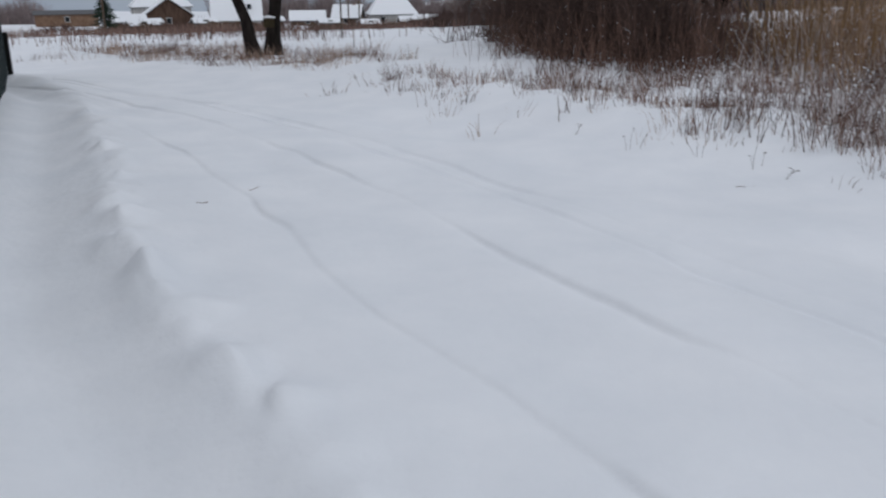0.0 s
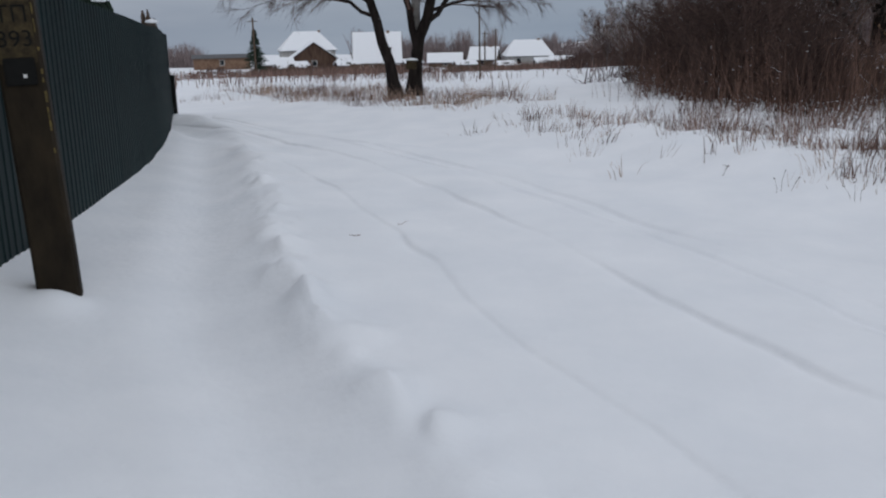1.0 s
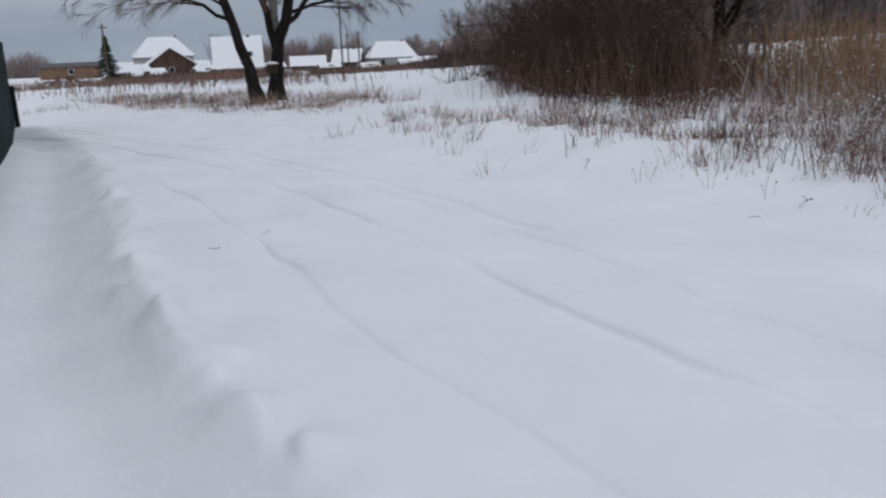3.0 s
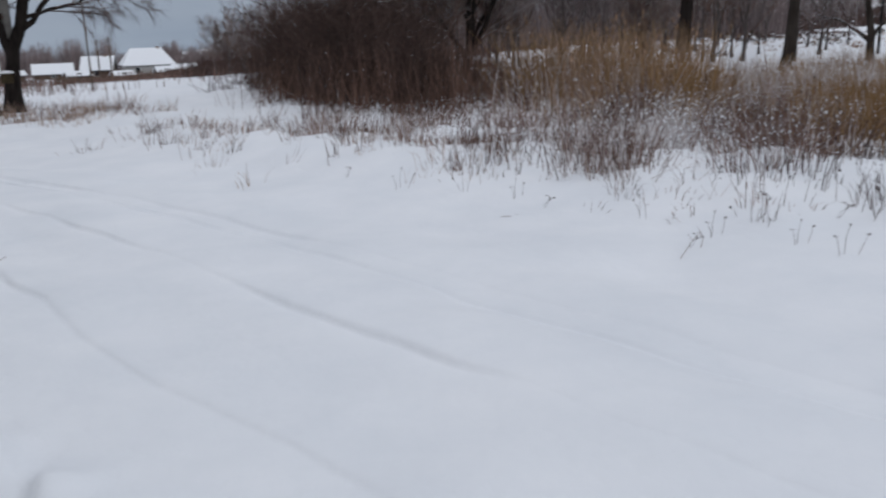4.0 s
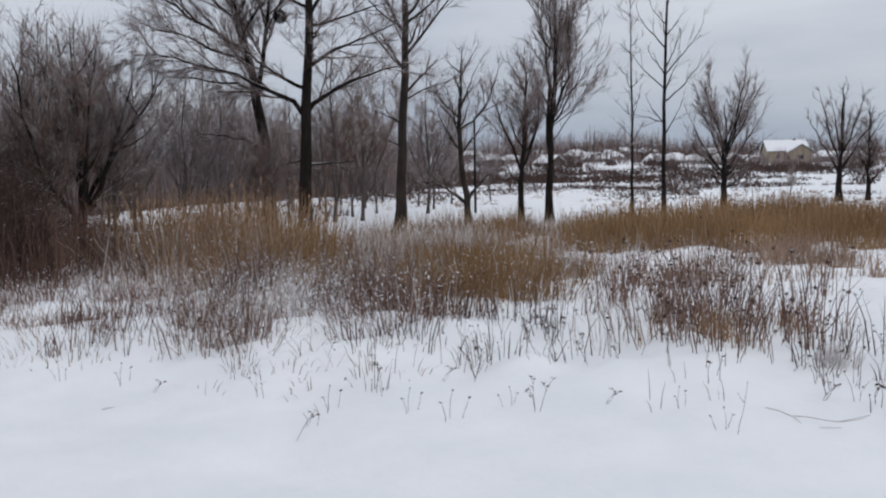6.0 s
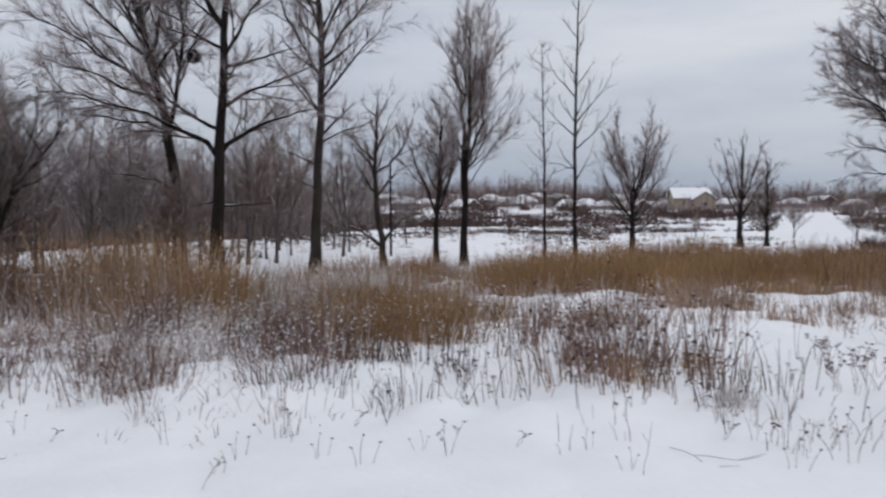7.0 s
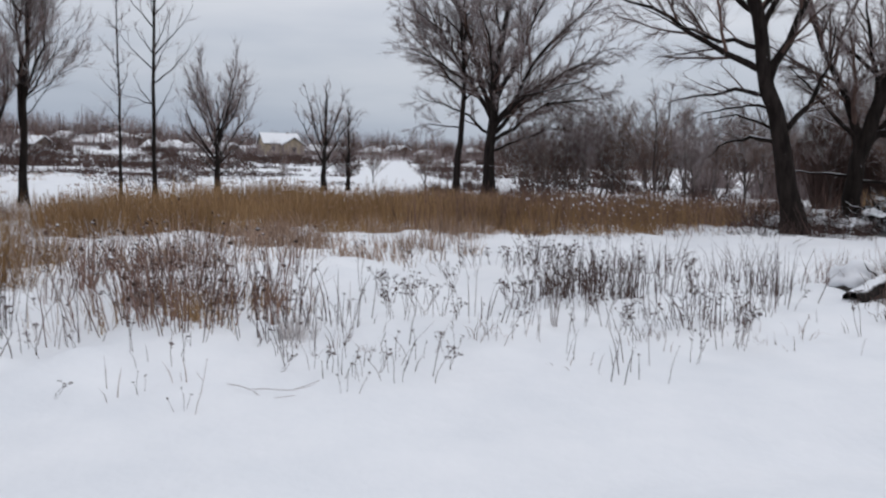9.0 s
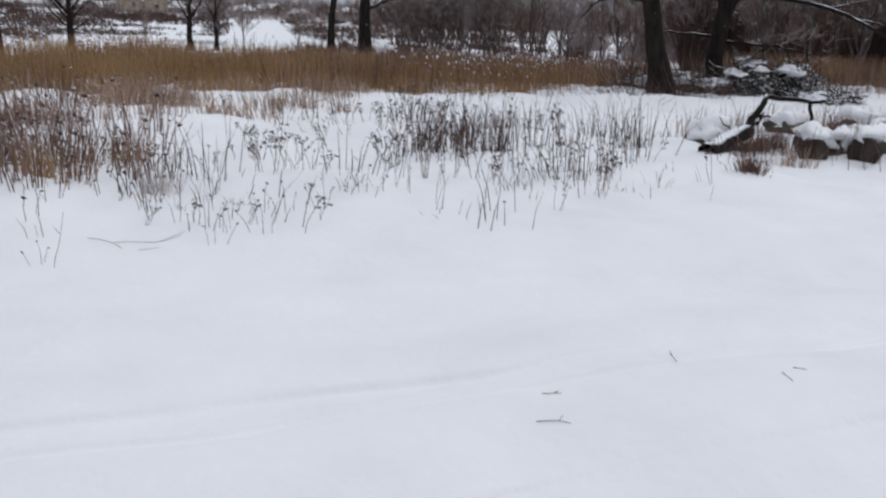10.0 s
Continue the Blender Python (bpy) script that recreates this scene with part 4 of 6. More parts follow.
stand = [(38.2, 33, 4.6, 3), (35.6, 38, 5.8, 1), (88.6, 50, 5.0, 0), (92.0, 52, 5.4, 5), (95.4, 46, 4.6, 0), (31.5, 36, 6.4, 2), (34.4, 33, 5.6, 0), (28.4, 40, 7.0, 2), (87.5, 44, 5.0, 5), (93.2, 42, 5.4, 4), (97.5, 48, 5.6, 0), (99.5, 52, 6.2, 3),
         (110.5, 34, 6.5, 5), (113.5, 36, 7.0, 3), (116.5, 33, 6.6, 5), (119.5, 36, 7.0, 4), (80.0, 55, 3.6, 3), (70.6, 58, 2.4, 4), (21.5, 40, 7.0, 2), (19.2, 44, 5.4, 1), (22.8, 32, 5.8, 0), (22.0, 29, 5.2, 2), (47.8, 40, 5.0, 1), (76.5, 62, 3.4, 3),
         (105.5, 40, 6.0, 5), (101.5, 38, 4.6, 3), (94.4, 44, 4.8, 3), (91.6, 47, 5.6, 0), (12.6, 58, 6.2, 1), (11.4, 60, 5.2, 5), (13.6, 62, 6.2, 2),
         (24.2, 46, 7.0, 0), (26.6, 50, 7.4, 2), (31.2, 50, 7.4, 1), (36.2, 50, 7.2, 2), (39.4, 46, 6.0, 0), (41.6, 48, 6.0, 1), (44.4, 50, 5.6, 0), (29.0, 31, 4.4, 3), (37.2, 29, 4.2, 4), (34.8, 44, 6.8, 1), (46.2, 52, 5.2, 2),
         (86.0, 62, 5.0, 5), (89.8, 66, 5.8, 0), (96.8, 62, 6.4, 1), (103.0, 60, 6.6, 5), (107.5, 52, 7.0, 3), (112.0, 50, 7.4, 0), (117.8, 48, 7.4, 3), (108.8, 38, 5.2, 4), (121.0, 40, 6.8, 5),
         (20.8, 23, 4.2, 3), (22.2, 24, 6.0, 4), (23.4, 22, 5.8, 3), (23.4, 24, 6.4, 5), (25.6, 26, 6.2, 4), (27.4, 24, 4.6, 3), (31.6, 27, 4.8, 0), (34.0, 28, 5.2, 1), (28.6, 28, 6.0, 2), (10.2, 40, 3.4, 5), (11.2, 36, 3.4, 4), (12.4, 38, 4.0, 5), (13.4, 34, 3.8, 4), (14.6, 32, 3.8, 5), (15.8, 30, 3.8, 3), (9.4, 46, 3.2, 4),
         (95.2, 41, 6.0, 3), (95.6, 43, 6.2, 4), (88.0, 42, 4.4, 3), (89.4, 43, 5.2, 5), (90.6, 41, 5.6, 0), (92.4, 45, 5.4, 5), (86.4, 46, 4.2, 3), (98.6, 42, 5.2, 4), (100.6, 44, 5.6, 5), (97.0, 40, 4.6, 0), (109.0, 32, 5.6, 3), (111.8, 31, 5.8, 4), (114.6, 30, 6.0, 5), (40.6, 30, 4.8, 4), (42.4, 33, 5.2, 3), (38.4, 40, 6.2, 0), (25.0, 32, 6.2, 4), (44.0, 36, 4.6, 1), (36.2, 22.6, 3.4, 3), (37.4, 22.2, 3.0, 4), (35.4, 23.2, 2.8, 4), (33.6, 40, 6.6, 0), (37.0, 44, 6.8, 1), (40.2, 40, 6.0, 2), (43.2, 42, 5.8, 0), (46.8, 44, 5.4, 1), (49.0, 46, 4.8, 2), (51.6, 50, 4.4, 0)]
for az, r, tall, k in stand:
    x, y = place(az, r)
    o = copy_thing(grove[k], pose(x, y, ground_z(x, y) - 0.06, rng.uniform(-3, 3), rng.uniform(-3, 3), rng.uniform(0, 360)))
    o.scale = (tall / 6.4 * rng.uniform(0.9, 1.15), tall / 6.4 * rng.uniform(0.9, 1.15), tall / 6.4)


def nest():
    x, y = place(38.05, 23.4)
    n = thing("bird_nest", x, y, 5.82, "round dark twig nest in a bare tree", "nest")
    rng = random.Random(5)
    tb = Tubes()
    for _ in range(150):
        d = Vector((rng.gauss(0, 1), rng.gauss(0, 1), rng.gauss(0, 1))).normalized()
        a = d * 0.14
        t = d.orthogonal().normalized()
        t.rotate(Matrix.Rotation(rng.uniform(0, 6.28), 3, d))
        tb.add([a - t * 0.13, a * 1.12, a + t * 0.13], [0.008, 0.01, 0.006], 3)
    part("weave", tb.mesh("weave", BARK), BARK, n)


nest()

# ---- thicket ----
shrubs = []
for k in range(6):
    s = thing("shrub", 0, 0, 0, "dense brown leafless shrub dusted with snow", "shrub", group="thicket shrubs")
    kind = THICKET_TWIG
    part("branchwork", shrub_mesh(200 + k, 1.0, 18, kind, twigs=9, spread=26, fine=1), kind, s)
    shrubs.append(s)
rng = random.Random(77)
THICKET = [(4.4, 21), (4.3, 15), (5.0, 12.6), (5.9, 11.3), (6.8, 11.8), (7.6, 13.8), (8.8, 16), (9.5, 22), (7, 27), (5.0, 26)]
spots = scatter(THICKET, 92, 9)
placed = set()
for k, (x, y) in enumerate(spots):
    back = math.hypot(x, y)
    tall = (1.45 + 0.06 * back) * rng.uniform(0.72, 1.1) * float(np.interp(math.degrees(math.atan2(x, y)), (9, 11.5, 13.5, 15.5, 20, 24, 28), (0.22, 0.34, 0.68, 1.0, 1.0, 0.45, 0.25)))
    m = pose(x, y, ground_z(x, y) - 0.03, rng.uniform(-6, 6), rng.uniform(-6, 6), rng.uniform(0, 360))
    pick = k % 4 if math.degrees(math.atan2(x, y)) < 24.5 else 4 + k % 2
    if pick not in placed:
        placed.add(pick)
        c = shrubs[pick]
        c.matrix_world = m
    else:
        c = copy_thing(shrubs[pick], m)
    c.scale = (tall * 0.9, tall * 0.9, tall)
# scrub on the far slopes and under the trees
def scrub(name, patches, label, seed, mat=None, stalks=3):
    """Leafless scrub and dry grass: lens-shaped patches of (bearing from, to, distance from, to, height, bushes), joined."""
    rs = np.random.RandomState(seed)
    xy, fan, high, wide = [], [], [], []
    for az0, az1, r0, r1, h, n in patches:
        rho, phi = np.sqrt(rs.rand(n)), 2 * np.pi * rs.rand(n)
        az = np.radians((az0 + az1) / 2 + (az1 - az0) / 2 * rho * np.cos(phi))
        r = np.exp((math.log(r0) + math.log(r1)) / 2 + math.log(r1 / r0) / 2 * rho * np.sin(phi))
        tall = h * (0.35 + 0.8 * rs.rand(n)) * np.sqrt(1.05 - rho ** 2)
        k = np.repeat(np.arange(n), stalks)
        off = rs.randn(len(k), 2)
        xy.append(np.stack([r * np.sin(az), r * np.cos(az)], 1)[k] + off * 0.16 * tall[k][:, None])
        fan.append(off * 0.42)
        high.append(tall[k])
        wide.append(np.maximum(0.008, r * 0.00045)[k])
    xy, fan, high, wide = np.vstack(xy), np.vstack(fan), np.concatenate(high), np.concatenate(wide)
    me, _ = blades(name, xy, high * 0.5, high * 1.1, wide, 0.25, mat or SCRUB, seed + 1, plain=True, lean=fan)
    stuff(name, me, label, "scrub")
    return xy, high


sites = [(57.9, 65.4, 46, 82, 0.38, 600), (45.5, 49.6, 44, 72, 0.30, 300), (42, 48, 82, 118, 2.2, 330), (47.5, 52.5, 100, 145, 2.0, 260), (50, 58.2, 88, 112, 1.9, 800), (45, 52, 80, 100, 1.6, 500), (57.5, 63.0, 96, 116, 1.3, 420), (62, 69, 104, 130, 1.2, 460), (67, 75, 120, 160, 1.4, 420), (58, 66, 66, 84, 0.5, 420), (64, 72, 80, 100, 0.6, 360), (79.5, 86, 95, 140, 1.3, 300), (44, 50, 125, 160, 2.4, 200), (51, 58.5, 62, 84, 0.5, 160), (42, 50, 76, 100, 1.7, 200), (44, 52, 140, 170, 2.0, 160), (53, 59, 150, 175, 1.8, 150), (56, 60, 70, 84, 0.5, 160), (37, 48, 60, 95, 1.6, 420), (55, 61, 118, 150, 1.3, 240), (60, 67, 130, 165, 1.5, 240), (56, 66.5, 88, 112, 0.9, 300), (63, 66.6, 77, 106, 0.4, 80), (68.7, 73.0, 128, 180, 1.8, 300), (64, 69, 85, 120, 0.6, 200), (66, 75, 125, 170, 0.8, 260),
         (66, 70, 60, 75, 0.2, 80), (49.5, 57, 54, 68, 0.35, 260), (40, 46, 50, 62, 0.4, 200), (80.5, 86, 60, 90, 1.0, 200), (86, 96, 75, 120, 1.2, 70), (100, 122, 60, 110, 2.0, 220), (74.0, 75.6, 70, 200, 1.2, 120), (79.3, 82, 75, 180, 1.3, 150)]
for _ in range(160):
    a, r, w = rng.uniform(38, 102), rng.uniform(150, 225), rng.uniform(0.3, 1.1)
    if not 75.4 < a < 79.4:
        sites.append((a - w, a + w, r * 0.97, r * 1.04, rng.uniform(1.0, 3.4), 34))
for _ in range(60):
    a, r, w = rng.uniform(38, 75), rng.uniform(55, 145), rng.uniform(0.5, 2.0)
    sites.append((a - w, a + w, r * 0.96, r * 1.05, rng.uniform(0.25, 0.7), 50))
bush_xy, bush_h = scrub("slope_scrub", sites, "patches of dark leafless scrub and grass across the far snowy slope", 701)
around = lambda lo, hi, near, far, low, high, n: [(a - w, a + w, r * 0.97, r * 1.03, h, 14) for a, w, r, h in [(rng.uniform(lo, hi), rng.uniform(0.4, 1.4), rng.uniform(near, far), rng.uniform(low, high)) for _ in range(n)]]
pick = np.random.RandomState(711).permutation(len(bush_xy))[:1500]
caps = np.stack([bush_xy[pick, 0], bush_xy[pick, 1], surface(bush_xy[pick, 0], bush_xy[pick, 1]) + bush_h[pick] * np.random.RandomState(712).rand(len(pick)) * 0.8], 1)
stuff("bush_snow", lumps("snow", caps, 0.05, 0.22, SNOW_LUMP, 713, 0.4), "caps of snow lying on the scrub of the slope", "snow")
for _ in range(110):
    a, r, w = rng.uniform(38, 76), rng.uniform(39, 62), rng.uniform(0.3, 1.2)
    sites.append((a - w, a + w, r * 0.98, r * 1.03, rng.uniform(0.10, 0.28), 14))
tuft_sites = sites[-110:]
scrub("slope_tufts", tuft_sites, "sparse dry tufts on the snow behind the reeds", 704, WEED_PALE)
scrub("village_scrub", around(-16, 12, 95, 178, 0.5, 1.9, 130) + around(-14, 10, 60, 150, 0.3, 0.9, 70) + [(-12, -2, 172, 186, 2.2, 260), (2, 9.5, 172, 190, 2.4, 300), (6.4, 10.6, 46, 60, 1.1, 420), (-13, -6, 146, 164, 1.5, 320), (-5.5, -1, 138, 156, 1.3, 240), (0, 9, 120, 142, 1.5, 380), (2, 10, 150, 170, 1.6, 160)], "dark leafless bushes before the village", 702)
# HAZE gives these saplings aerial haze as colour, besides frost
scrub("pale_grove", [(a, b, r, s, h, 4) for a, b, r, s, h, _ in around(33, 45, 60, 110, 4.0, 7.0, 40)] + [(a, b, r, s, h, 5) for a, b, r, s, h, _ in around(98, 122, 48, 80, 2.5, 5.5, 40)], "pale bare saplings on the slope, frosted and paled by haze", 705, HAZE, 22)
scrub("dark_grove", around(80.5, 100, 44, 62, 0.6, 1.6, 34) + [(a, b, r, s, h, 5) for a, b, r, s, h, _ in around(84.5, 96, 50, 70, 2.5, 5.0, 8)], "dark leafless bushes behind the large tree", 706, SCRUB, 8)
scrub("reed_edge", around(78, 104, 26, 36, 0.4, 0.9, 34), "low brown weeds at the far edge of the reeds", 707, WEED, 6)
scrub("wood_scrub", around(9, 42, 28, 80, 0.5, 1.5, 60) + around(88, 121, 31, 46, 0.3, 0.8, 10), "dark leafless bushes under bare trees", 703)

# ---- reeds and dry grass ----
region_field = [(4.9, 4.4), (5.8, 2.9), (6.8, 1.4), (7.3, -0.4), (8.6, -2.4), (9.8, -3.4), (12.4, -3.2), (12.6, -0.4), (11, 2.4), (8.6, 2.2), (6.6, 3.8), (7.4, 5.6), (6.2, 6.4)]
REEDS = [(13.0, 8.0), (15.6, 6.9), (16.6, 4.6), (18, 1.6), (19.6, -1.8), (21.6, -4.0), (27, -5), (31, 0), (29, 6), (24, 10.5), (17, 11)]
spread = scatter(REEDS, 20000, 21, 0.2, 1.5, 0.35)
vary = 0.86 * (0.6 + 0.75 * value_noise(spread[:, 0], spread[:, 1], 1.1, 71)) * (1 - 0.35 * smooth(19, 23, spread[:, 0] - spread[:, 1] * 0.5))
me, tips = blades("reeds", spread, 0.40 * vary, 0.95 * vary, 0.007, 0.28, REED, 22, plain=True)
stuff("reed_weeds", blades("weeds", scatter([(16.5, 3.5), (18, 1.0), (19.8, -2), (20.6, -4.2), (22, -6.2), (27, -6.8), (29, 2), (24, 5)], 4200, 72, 0.45, 1.2, 0.6), 0.3, 0.85, 0.008, 0.35, WEED, 73, plain=True)[0], "brown weeds among the dry reeds", "weeds")
stuff("reed_bed", me, "broad band of golden dry reeds standing in snow", "reeds")
stuff("reed_plumes", lumps("plumes", tips[::4], 0.007, 0.018, PLUME, 23, 2.2), "pale seed plumes on dry reeds", "reeds")
me, tips = blades("reed_litter", scatter(REEDS, 7000, 24, 0.2, 1.0, 0.5), 0.15, 0.6, 0.007, 0.5, REED, 25, plain=True)
stuff("reed_litter", me, "bent golden reed leaves low in the bed", "reeds")
SHORT = [(6.6, 9.2), (7.8, 7.2), (9.2, 6.2), (10.6, 6.3), (12.8, 7.2), (16.2, 7.4), (19.0, 11.0), (17.0, 14.0), (14.2, 14.6), (10.6, 13.0), (8.0, 11.0)]
HOLLOW = [(8.9, 9.4), (9.9, 8.5), (11.3, 8.9), (12.0, 10.2), (11.0, 11.6), (9.6, 11.2)]
xy, fan, tall = tufts(SHORT, 520, 20, 56, 0.22, 0.34, 0.48, 0.9, 0.4)
open_snow = ~inside(HOLLOW, xy[:, 0] + 0.5 * fan[:, 0], xy[:, 1] + 0.5 * fan[:, 1]) | (np.random.RandomState(58).rand(len(xy)) < 0.22)
xy, fan, tall = xy[open_snow], fan[open_snow], tall[open_snow]
me, tips = blades("grass", xy, 0.14 * tall, 0.68 * tall, 0.0055, 0.2, REED, 57, plain=True, lean=fan)
stuff("short_reeds", me, "short golden dry grass in patches of snow", "grass")
xy, fan, tall = tufts(SHORT, 380, 16, 62, 0.16, 0.35, 0.45, 0.8, 0.5)
me, tips = blades("stalks", xy, 0.10 * tall, 0.50 * tall, 0.0055, 0.45, FROSTED, 63, plain=True, lean=fan)
stuff("frosted_grass", me, "dry grass stalks coated with snow", "grass")
xy, fan, tall = tufts(SHORT, 150, 14, 115, 0.18, 0.4, 0.5, 0.8, 0.5)
stuff("brown_grass", blades("grass", xy, 0.12 * tall, 0.60 * tall, 0.0050, 0.2, WEED, 116, plain=True, lean=fan)[0], "brown weeds scattered through golden grass", "grass")
xy, fan, tall = tufts(HOLLOW, 170, 16, 131, 0.18, 0.4, 0.4, 0.6, 0.3)
stuff("frosted_grass", blades("stalks", xy, 0.2 * tall, 0.68 * tall, 0.0065, 0.5, FROSTED, 132, plain=True, lean=fan)[0], "snow-laden stalks in a hollow of the golden grass", "grass")
GOLD = [(6.7, 6.4), (7.2, 5.9), (8.0, 5.7), (9.2, 5.9), (10.6, 6.6), (11.5, 8.4), (9.6, 8.8), (8.2, 8.2), (7.2, 7.3)]
xy, fan, tall = tufts(GOLD, 150, 24, 81, 0.17, 0.30, 0.35, 0.8, 0.2)
stuff("golden_grass", blades("grass", xy, 0.12 * tall, 0.70 * tall, 0.0045, 0.16, REED, 82, plain=True, lean=fan)[0], "thick golden dry grass standing on snow", "grass")
TALL = [(6.1, 10.4), (7.2, 9.5), (8.3, 10.0), (9.6, 12), (9.8, 14), (7.6, 13.6)]
xy, fan, tall = tufts(TALL, 105, 26, 26, 0.26, 0.2, 0.42, 0.9, 0.35)
me, tips = blades("reeds", xy, 0.5 * tall, 1.28 * tall, 0.0050, 0.14, REED, 27, lean=fan)
xy, fan, tall = tufts(TALL, 32, 20, 83, 0.2, 0.4, 0.4, 0.7, 0.5)
stuff("reed_weeds", blades("weeds", xy, 0.2 * tall, 1.0 * tall, 0.005, 0.2, WEED, 84, plain=True, lean=fan)[0], "brown weeds mixed into the tall reeds", "weeds")
stuff("pale_reeds", blades("stalks", scatter(TALL, 700, 74, 0.4, 0.8, 0.5), 0.4, 1.3, 0.006, 0.3, WEED_PALE, 75, plain=True)[0], "pale frosted reed stalks beside the thicket", "reeds")
stuff("tall_reeds", me, "tall golden reed clump beside the thicket", "reeds")
stuff("tall_reed_plumes", lumps("plumes", tips[::3], 0.008, 0.024, PLUME, 28, 2.2), "pale snowy plumes on tall reeds", "reeds")
RIGHT = [(23.5, -9.5), (22.5, -13), (30, -19), (36, -14), (30, -9)]
me, tips = blades("reeds", scatter(RIGHT, 2200, 29, 0.3, 1.5, 0.5), 0.4, 0.95, 0.009, 0.25, REED, 30, plain=True)
stuff("heap_weeds", blades("weeds", scatter(RIGHT, 3200, 76, 0.3, 1.5, 0.8), 0.3, 1.0, 0.009, 0.4, WEED, 77, plain=True)[0], "brown weeds behind a brush heap", "weeds")
stuff("far_reeds", me, "golden dry reeds behind a brush heap", "reeds")
BROWN = [(4.2, 6.6), (5.1, 5.7), (5.9, 5.5), (6.6, 6.0), (7.3, 6.8), (8, 7.7), (9.3, 8.4), (8, 10.0), (6.2, 9.6), (5.2, 8.2)]
WEST = [(2.6, 11.4), (3.5, 8.9), (4.2, 7.2), (5.2, 8.2), (6.2, 9.6), (6.6, 10.6), (5, 11.8), (3.2, 13.6)]
xy, fan, tall = tufts(BROWN, 210, 15, 31, 0.13, 0.38, 0.45, 0.6, 0.3)
me, tips = blades("weeds", xy, 0.10 * tall, 0.62 * tall, 0.0042, 0.16, WEED, 32, lean=fan)
xy, fan, tall = tufts(WEST, 130, 12, 111, 0.13, 0.42, 0.5, 0.7, 0.3)
stuff("thicket_weeds", blades("weeds", xy, 0.06 * tall, 0.44 * tall, 0.0040, 0.2, WEED, 112, lean=fan)[0], "brown dry weeds at the foot of the thicket", "weeds")
xy, fan, tall = tufts(WEST, 70, 10, 113, 0.13, 0.5, 0.45, 0.6, 0.35)
stuff("frosted_weeds", blades("stalks", xy, 0.06 * tall, 0.36 * tall, 0.0045, 0.3, FROSTED, 114, plain=True, lean=fan)[0], "snow-laden weeds at the foot of the thicket", "weeds")
xy, fan, tall = tufts(BROWN, 60, 10, 64, 0.15, 0.4, 0.45, 0.6, 0.35)
stuff("frosted_weeds", blades("stalks", xy, 0.1 * tall, 0.5 * tall, 0.0045, 0.25, FROSTED, 65, plain=True, lean=fan)[0], "brown weeds coated with snow", "weeds")
stuff("brown_weeds", me, "dense dark brown dry weeds poking through snow", "weeds")
stuff("weed_heads", lumps("heads", tips[::3], 0.007, 0.020, HEAD, 33), "dark dry seed heads with snow on them", "weeds")
rs = np.random.RandomState(34)
hang = tips[::5].copy()
hang[:, 2] -= 0.45 * rs.rand(len(hang))
stuff("snow_flecks", lumps("flecks", hang, 0.003, 0.010, SNOW_LUMP, 35), "small lumps of snow caught in the weeds", "snow")
for name, poly, n, tall in (("brown", BROWN, 2600, 0.42), ("gold", GOLD, 900, 0.5), ("hollow", HOLLOW, 1200, 0.6), ("short", SHORT, 1000, 0.36), ("tall", TALL, 700, 0.8), ("west", WEST, 900, 0.3), ("clump", [(6.4, 3.9), (7.6, 2.3), (10.2, 3.0), (10.8, 5.0), (7.7, 5.0)], 450, 0.4)):
    spot = scatter(poly, n, 40 + n, 0.4, 0.6, 0.4)
    high = surface(spot[:, 0], spot[:, 1]) + tall * np.random.RandomState(n).rand(n) ** 1.3
    stuff("caught_snow", lumps("snow", np.column_stack([spot, high]), 0.004, 0.013, SNOW_LUMP, 41 + n, 1.6), "lumps of snow caught among dry stalks", "snow")
for name, poly, n, top, seed in (("tall", TALL, 70, 1.0, 121), ("gold", GOLD, 70, 0.5, 123), ("brown", BROWN, 170, 0.5, 125)):
    xy, fan, high = tufts(poly, n, 14, seed, 0.2, 0.5, 0.42, 0.7, 0.4)
    stuff("frosted_grass", blades("stalks", xy, 0.2 * top * high, top * high, 0.0048, 0.4, FROSTED, seed + 1, plain=True, lean=fan)[0], "bent stalks coated with snow among the dry grass", "grass")
spot = scatter([(18.2, 1.2), (19.6, -1.8), (21.6, -4.0), (27, -5), (28, 2)], 520, 141, 0.4, 1.2, 0.4)
high = surface(spot[:, 0], spot[:, 1]) + 0.25 + 0.55 * np.random.RandomState(142).rand(len(spot))
stuff("caught_snow", lumps("snow", np.column_stack([spot, high]), 0.010, 0.026, SNOW_LUMP, 143, 1.4), "snow caught on the plumes of the reed bed", "snow")
UNDER = [(4.2, 19), (3.8, 14), (4.6, 11.8), (5.6, 10.9), (7.0, 12.6), (8.6, 19), (6.5, 25)]
me, tips = blades("undergrowth", scatter(UNDER, 3800, 36, 0.3, 0.8, 0.5), 0.3, 1.3, 0.005, 0.5, TWIG_BROWN, 37, plain=True)
stuff("undergrowth", me, "brown dry undergrowth between the shrubs", "weeds")
hang = tips[::6].copy()
hang[:, 2] -= 0.6 * rs.rand(len(hang))
stuff("snow_flecks", lumps("flecks", hang, 0.004, 0.013, SNOW_LUMP, 38), "lumps of snow caught in the thicket", "snow")
FRINGE = [(0.9, 13.6), (2.1, 10.4), (3.1, 8.4), (3.7, 7.0), (4.6, 6.0), (5.4, 6.6), (4.5, 7.4), (3.6, 9.2), (2.6, 12.4), (1.8, 15.0)]
xy, fan, tall = tufts(FRINGE, 60, 8, 39, 0.09, 0.4, 0.5, 0.5, 0.4)
me, tips = blades("grass", xy, 0.04 * tall, 0.26 * tall, 0.0032, 0.25, WEED_PALE, 40, lean=fan)
stuff("pale_grass", me, "sparse pale dry grass along the snowy field edge", "grass")
